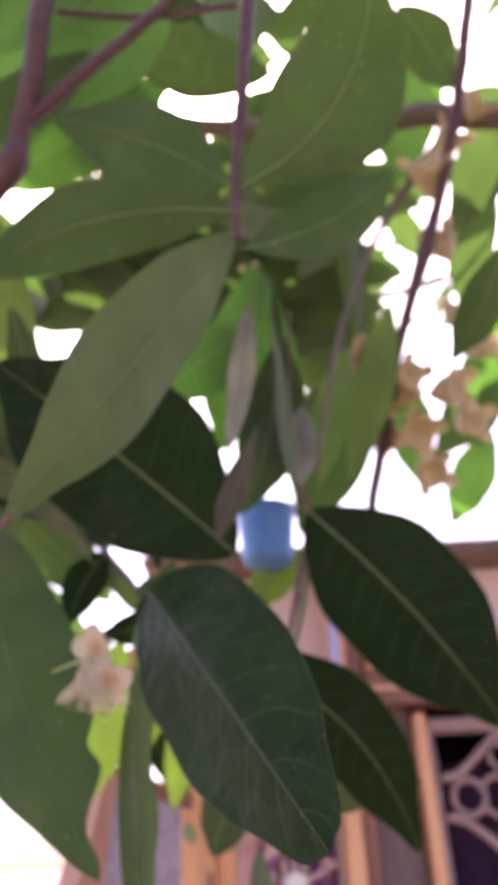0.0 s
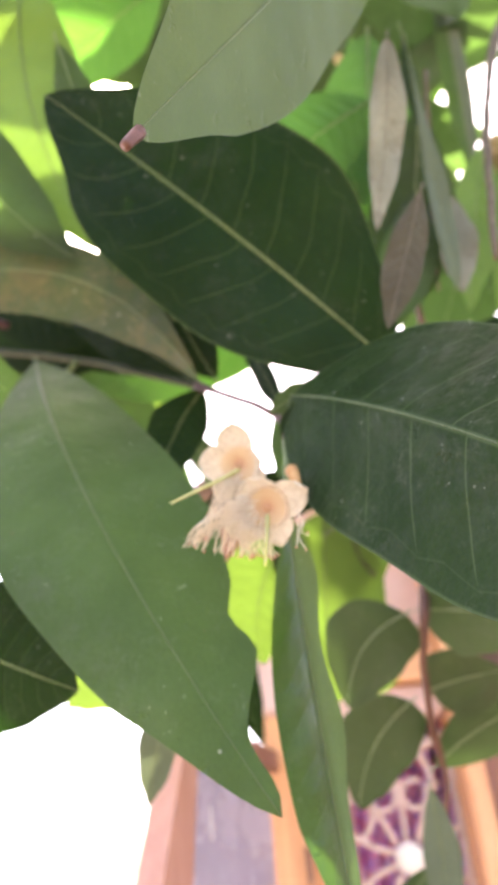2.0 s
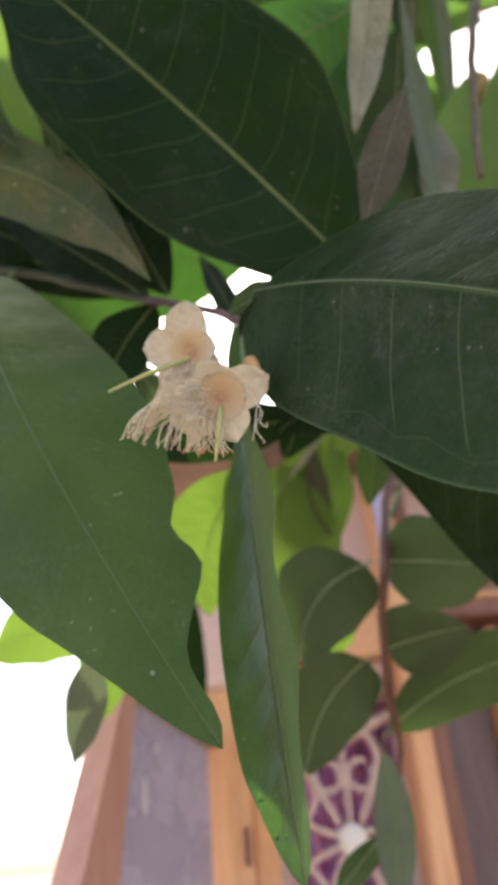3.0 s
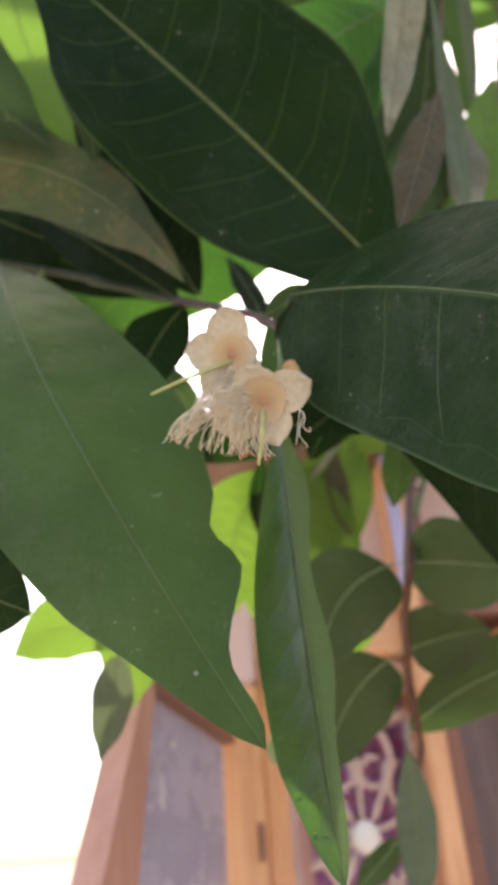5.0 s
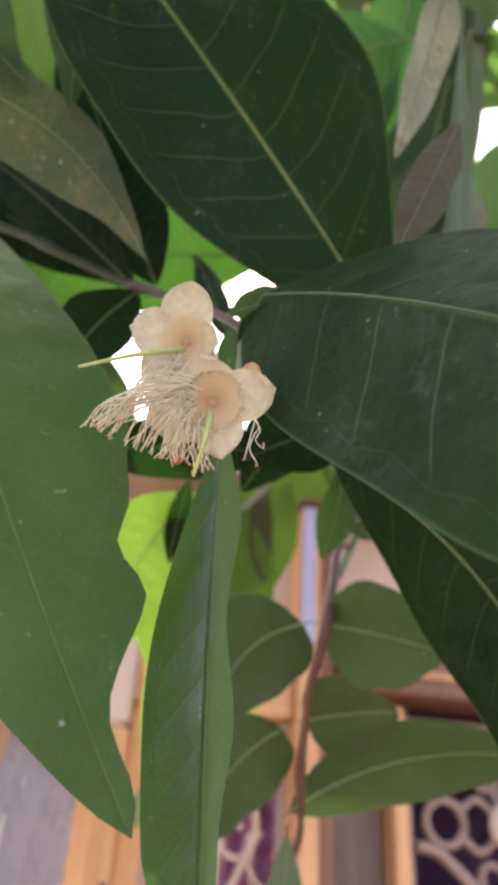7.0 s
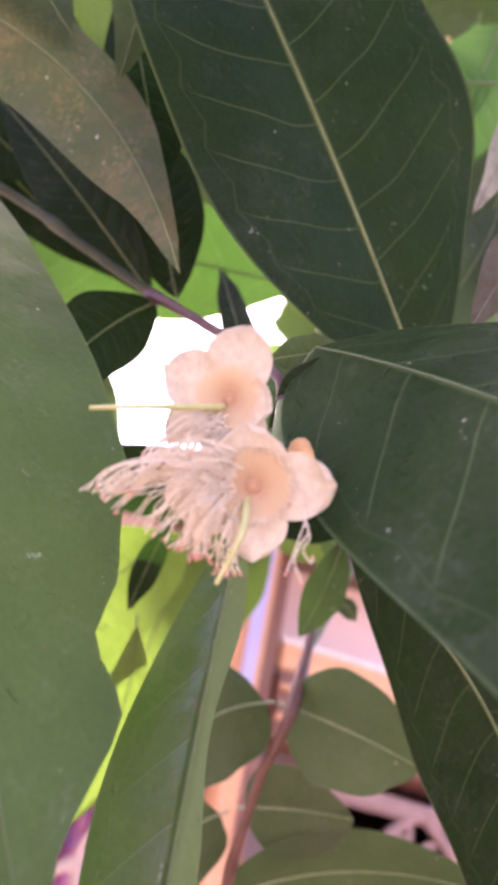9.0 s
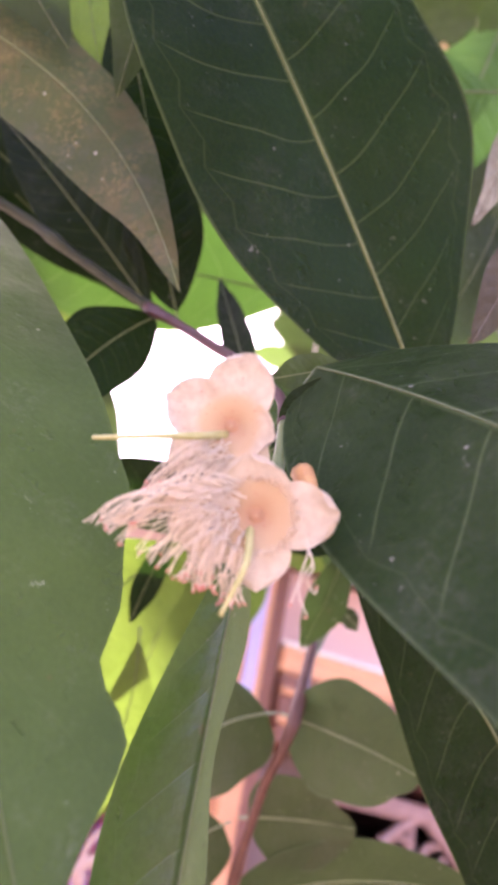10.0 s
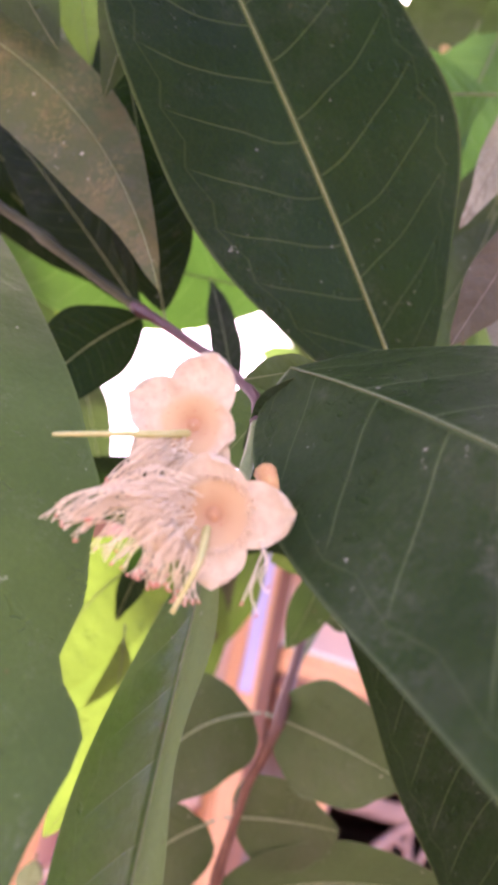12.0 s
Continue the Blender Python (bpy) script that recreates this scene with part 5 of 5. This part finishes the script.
    for strand in loose:
        path = spline(place([Vector(q) for q in strand]), 5)
        parts.append(tube_data(path, [0.00030 - 0.00008 * i / len(path) for i in range(len(path))], 5))
        tips.append(tube_data([path[-1], path[-1] + Vector((0, 0, -0.0007)), path[-1] + Vector((-0.0006, 0, -0.0013))], [0.0003, 0.0006, 0.0003], 5))
    v, f = merge(parts)
    tagged(hang("filament_tuft", mesh_of("filament_tuft", v, f, THREAD), head, "shower of cream filaments"), kind="stuff")
    v, f = merge(tips)
    tagged(hang("anther_dust", mesh_of("anther_dust", v, f, ANTHER), head, "tiny pinkish brown anthers"), kind="stuff")
    path = spline(place([Vector(q) for q in style]), 7)
    v, f = tube_data(path, [0.0016 - 0.0009 * i / (len(path) - 1) for i in range(len(path))], 8)
    hang("style", mesh_of("style", v, f, STYLE), head, "yellow green style")
    return head


flower(tree, (-0.1343, 0.7152, 1.5529), 0.0130,
       [(186, 0.0285, 0.0330, -0.18, 0.14), (100, 0.0200, 0.0340, 0.05, 0.24), (-90, 0.0240, 0.0250, -0.10, 0.24), (0, 0.0266, 0.0262, -0.06, 0.26)],
       [(14, 130, 195, -0.0500, -0.0480, -0.0010, -0.0020, 0.004, 0.005), (12, 120, 190, -0.0450, -0.0430, -0.0010, -0.0020, 0.004, 0.005), (14, 115, 180, -0.0400, -0.0370, 0.0000, -0.0010, 0.004, 0.005), (18, 130, 220, -0.0440, -0.0240, -0.0050, -0.0190, 0.003, 0.005), (36, 150, 250, -0.0250, -0.0070, -0.0170, -0.0270, 0.002, 0.004), (14, 150, 230, -0.0300, -0.0140, -0.0100, -0.0180, 0.003, 0.003)],
       [(-0.002, -0.004, -0.006), (-0.0045, -0.014, 0.009), (-0.0125, -0.0290, 0.011)], 11, "open cream flower with a peach heart and combed filaments", (0.05, 0.05),
       loose=[[(0.0130, -0.0060, -0.0060), (0.0155, -0.0103, 0.0020), (0.0166, -0.0143, 0.0043), (0.0136, -0.0180, 0.0070), (0.0113, -0.0230, 0.0105), (0.0130, -0.0289, 0.0139)],
              [(0.0140, -0.0070, -0.0050), (0.0155, -0.0103, 0.0020), (0.0168, -0.0158, 0.0053), (0.0143, -0.0195, 0.0079), (0.0164, -0.0233, 0.0099), (0.0173, -0.0211, 0.0085)],
              [(0.0150, -0.0060, -0.0050), (0.0159, -0.0103, 0.0020), (0.0132, -0.0164, 0.0061), (0.0107, -0.0216, 0.0096), (0.0087, -0.0255, 0.0123)]])
flower(tree, (-0.1490, 0.7187, 1.5847), 0.0118,
       [(212, 0.0260, 0.0190, -0.15, 0.20), (-82, 0.0255, 0.0280, -0.12, 0.12), (-20, 0.0165, 0.0250, 0.15, 0.35), (152, 0.0244, 0.0255, 0.05, 0.28), (72, 0.0259, 0.0280, 0.02, 0.28)],
       [(30, 215, 275, -0.0270, -0.0140, -0.0180, -0.0270, 0.001, 0.004), (8, 205, 245, -0.0290, -0.0240, -0.0200, -0.0250, 0.001, 0.003)],
       [(-0.002, -0.003, -0.005), (-0.010, -0.0045, 0.006), (-0.0240, -0.0050, 0.012), (-0.0438, -0.0050, 0.0129)], 23, "upper cream flower with cupped petals", (-0.10, 0.12), rimmed=False)
branch("calyx", tree, [(-0.1165, 0.7300, 1.583), (-0.1150, 0.7250, 1.575), (-0.1145, 0.7215, 1.566)], 0.0042, 0.0026, CALYX, "orange brown sepal", steps=4)


# ---- spent flowers on the stem ----
def husk(parent, at, way, r, seed):
    """An old calyx: a ribbed cup with four short lobes."""
    at, way = Vector(at), Vector(way).normalized()
    a = way.cross(Vector((0.2, 0.9, 0.1))).normalized()
    b = way.cross(a)
    v, f = lathe([(0.002, -1.5 * r), (0.35 * r, -1.2 * r), (0.75 * r, -0.6 * r), (0.95 * r, 0.0), (1.05 * r, 0.25 * r), (0.8 * r, 0.30 * r), (0.55 * r, -0.1 * r), (0.05 * r, -0.2 * r)], 20, 0.16, seed)
    for k in range(4):
        pv, pf = petal_data(90 * k + 20 * seed, 0.85 * r, 0.7 * r, 0.95 * r, 0.5, 0.4, seed + k)
        v, f = merge([(v, f), ([q + Vector((0, 0, 0.15 * r)) for q in pv], pf)])
    v = [at + a * q[0] + b * q[1] + way * q[2] for q in v]
    return hang("spent_flower", mesh_of("spent_flower", v, f, HUSK), parent, "yellow brown spent flower cup")


husk(tree, (0.0160, 0.8583, 2.1637), (-0.3, -0.7, -0.3), 0.0130, 31)
husk(tree, (0.1812, 0.9315, 2.0489), (-0.3, -0.6, -0.5), 0.0268, 1)
husk(tree, (0.2390, 0.9272, 2.0170), (0.3, -0.7, -0.3), 0.0220, 2)
husk(tree, (0.3095, 0.9564, 2.0076), (0.6, -0.5, -0.2), 0.0293, 3)
husk(tree, (0.2519, 0.9858, 1.9547), (0.1, -0.7, -0.6), 0.0268, 4)
husk(tree, (0.2131, 1.0060, 1.9588), (-0.5, -0.5, -0.5), 0.0195, 5)
husk(tree, (0.2702, 1.0155, 1.9028), (0.2, -0.6, -0.7), 0.0244, 6)
husk(tree, (0.2878, 0.8072, 2.3105), (-0.2, -0.6, 0.3), 0.0293, 7)
husk(tree, (0.3373, 0.8032, 2.3792), (0.4, -0.6, 0.2), 0.0268, 8)
husk(tree, (0.3789, 0.7828, 2.4160), (0.4, -0.6, 0.4), 0.0244, 9)
husk(tree, (0.3748, 0.9654, 2.0944), (0.5, -0.6, 0), 0.0244, 10)
husk(tree, (0.3384, 0.9973, 1.9766), (0.3, -0.7, -0.2), 0.0256, 11)
husk(tree, (0.2208, 0.9577, 2.0035), (-0.1, -0.7, -0.4), 0.0220, 12)
husk(tree, (0.3288, 0.9186, 2.1150), (-0.3, -0.6, 0.1), 0.0232, 13)
husk(tree, (0.3040, 0.8627, 2.2130), (-0.4, -0.6, 0.2), 0.0244, 14)

# ---- small bucket hung in the tree ----
BX, BY, BZ = 0.020, 1.116, 1.812
bucket = thing("bucket", "small blue plastic bucket hanging by a wire from a limb", "bucket", (BX, BY, BZ))
BLUE = plain_material("blue_plastic", (0.07, 0.20, 0.46), (0.11, 0.27, 0.56), 20, 0.4, 0.1, 0.0005)
profile = [(0.002, 0.0), (0.029, 0.0), (0.031, 0.003)]
for k in range(5):
    profile += [(0.0315 + 0.0012 * k, 0.008 + 0.012 * k), (0.0335 + 0.0012 * k, 0.013 + 0.012 * k), (0.0325 + 0.0012 * k, 0.018 + 0.012 * k)]
profile += [(0.041, 0.070), (0.041, 0.075), (0.0365, 0.075), (0.035, 0.068), (0.029, 0.005), (0.002, 0.004)]
v, f = lathe(profile, 32)
hang("body", mesh_of("body", [q * 1.2 + Vector((BX, BY, BZ - 0.006)) for q in v], f, BLUE), bucket, "ribbed blue plastic wall")
hp = [Vector((BX + 0.047 * math.cos(radians(k)), BY, BZ + 0.080 + 0.052 * math.sin(radians(k)))) for k in range(0, 181, 12)]
v, f = tube_data(hp, [0.0014] * len(hp), 6)
hang("handle", mesh_of("handle", v, f, IRON), bucket, "thin wire handle")
wire = spline([(BX, BY, BZ + 0.131), (BX + 0.004, BY + 0.05, 2.2), (BX + 0.012, BY + 0.12, 2.5), (0.03, 1.296, 2.762)], 6)
v, f = tube_data(wire, [0.0009] * len(wire), 6)
hang("wire", mesh_of("wire", v, f, IRON), bucket, "long thin hanging wire")
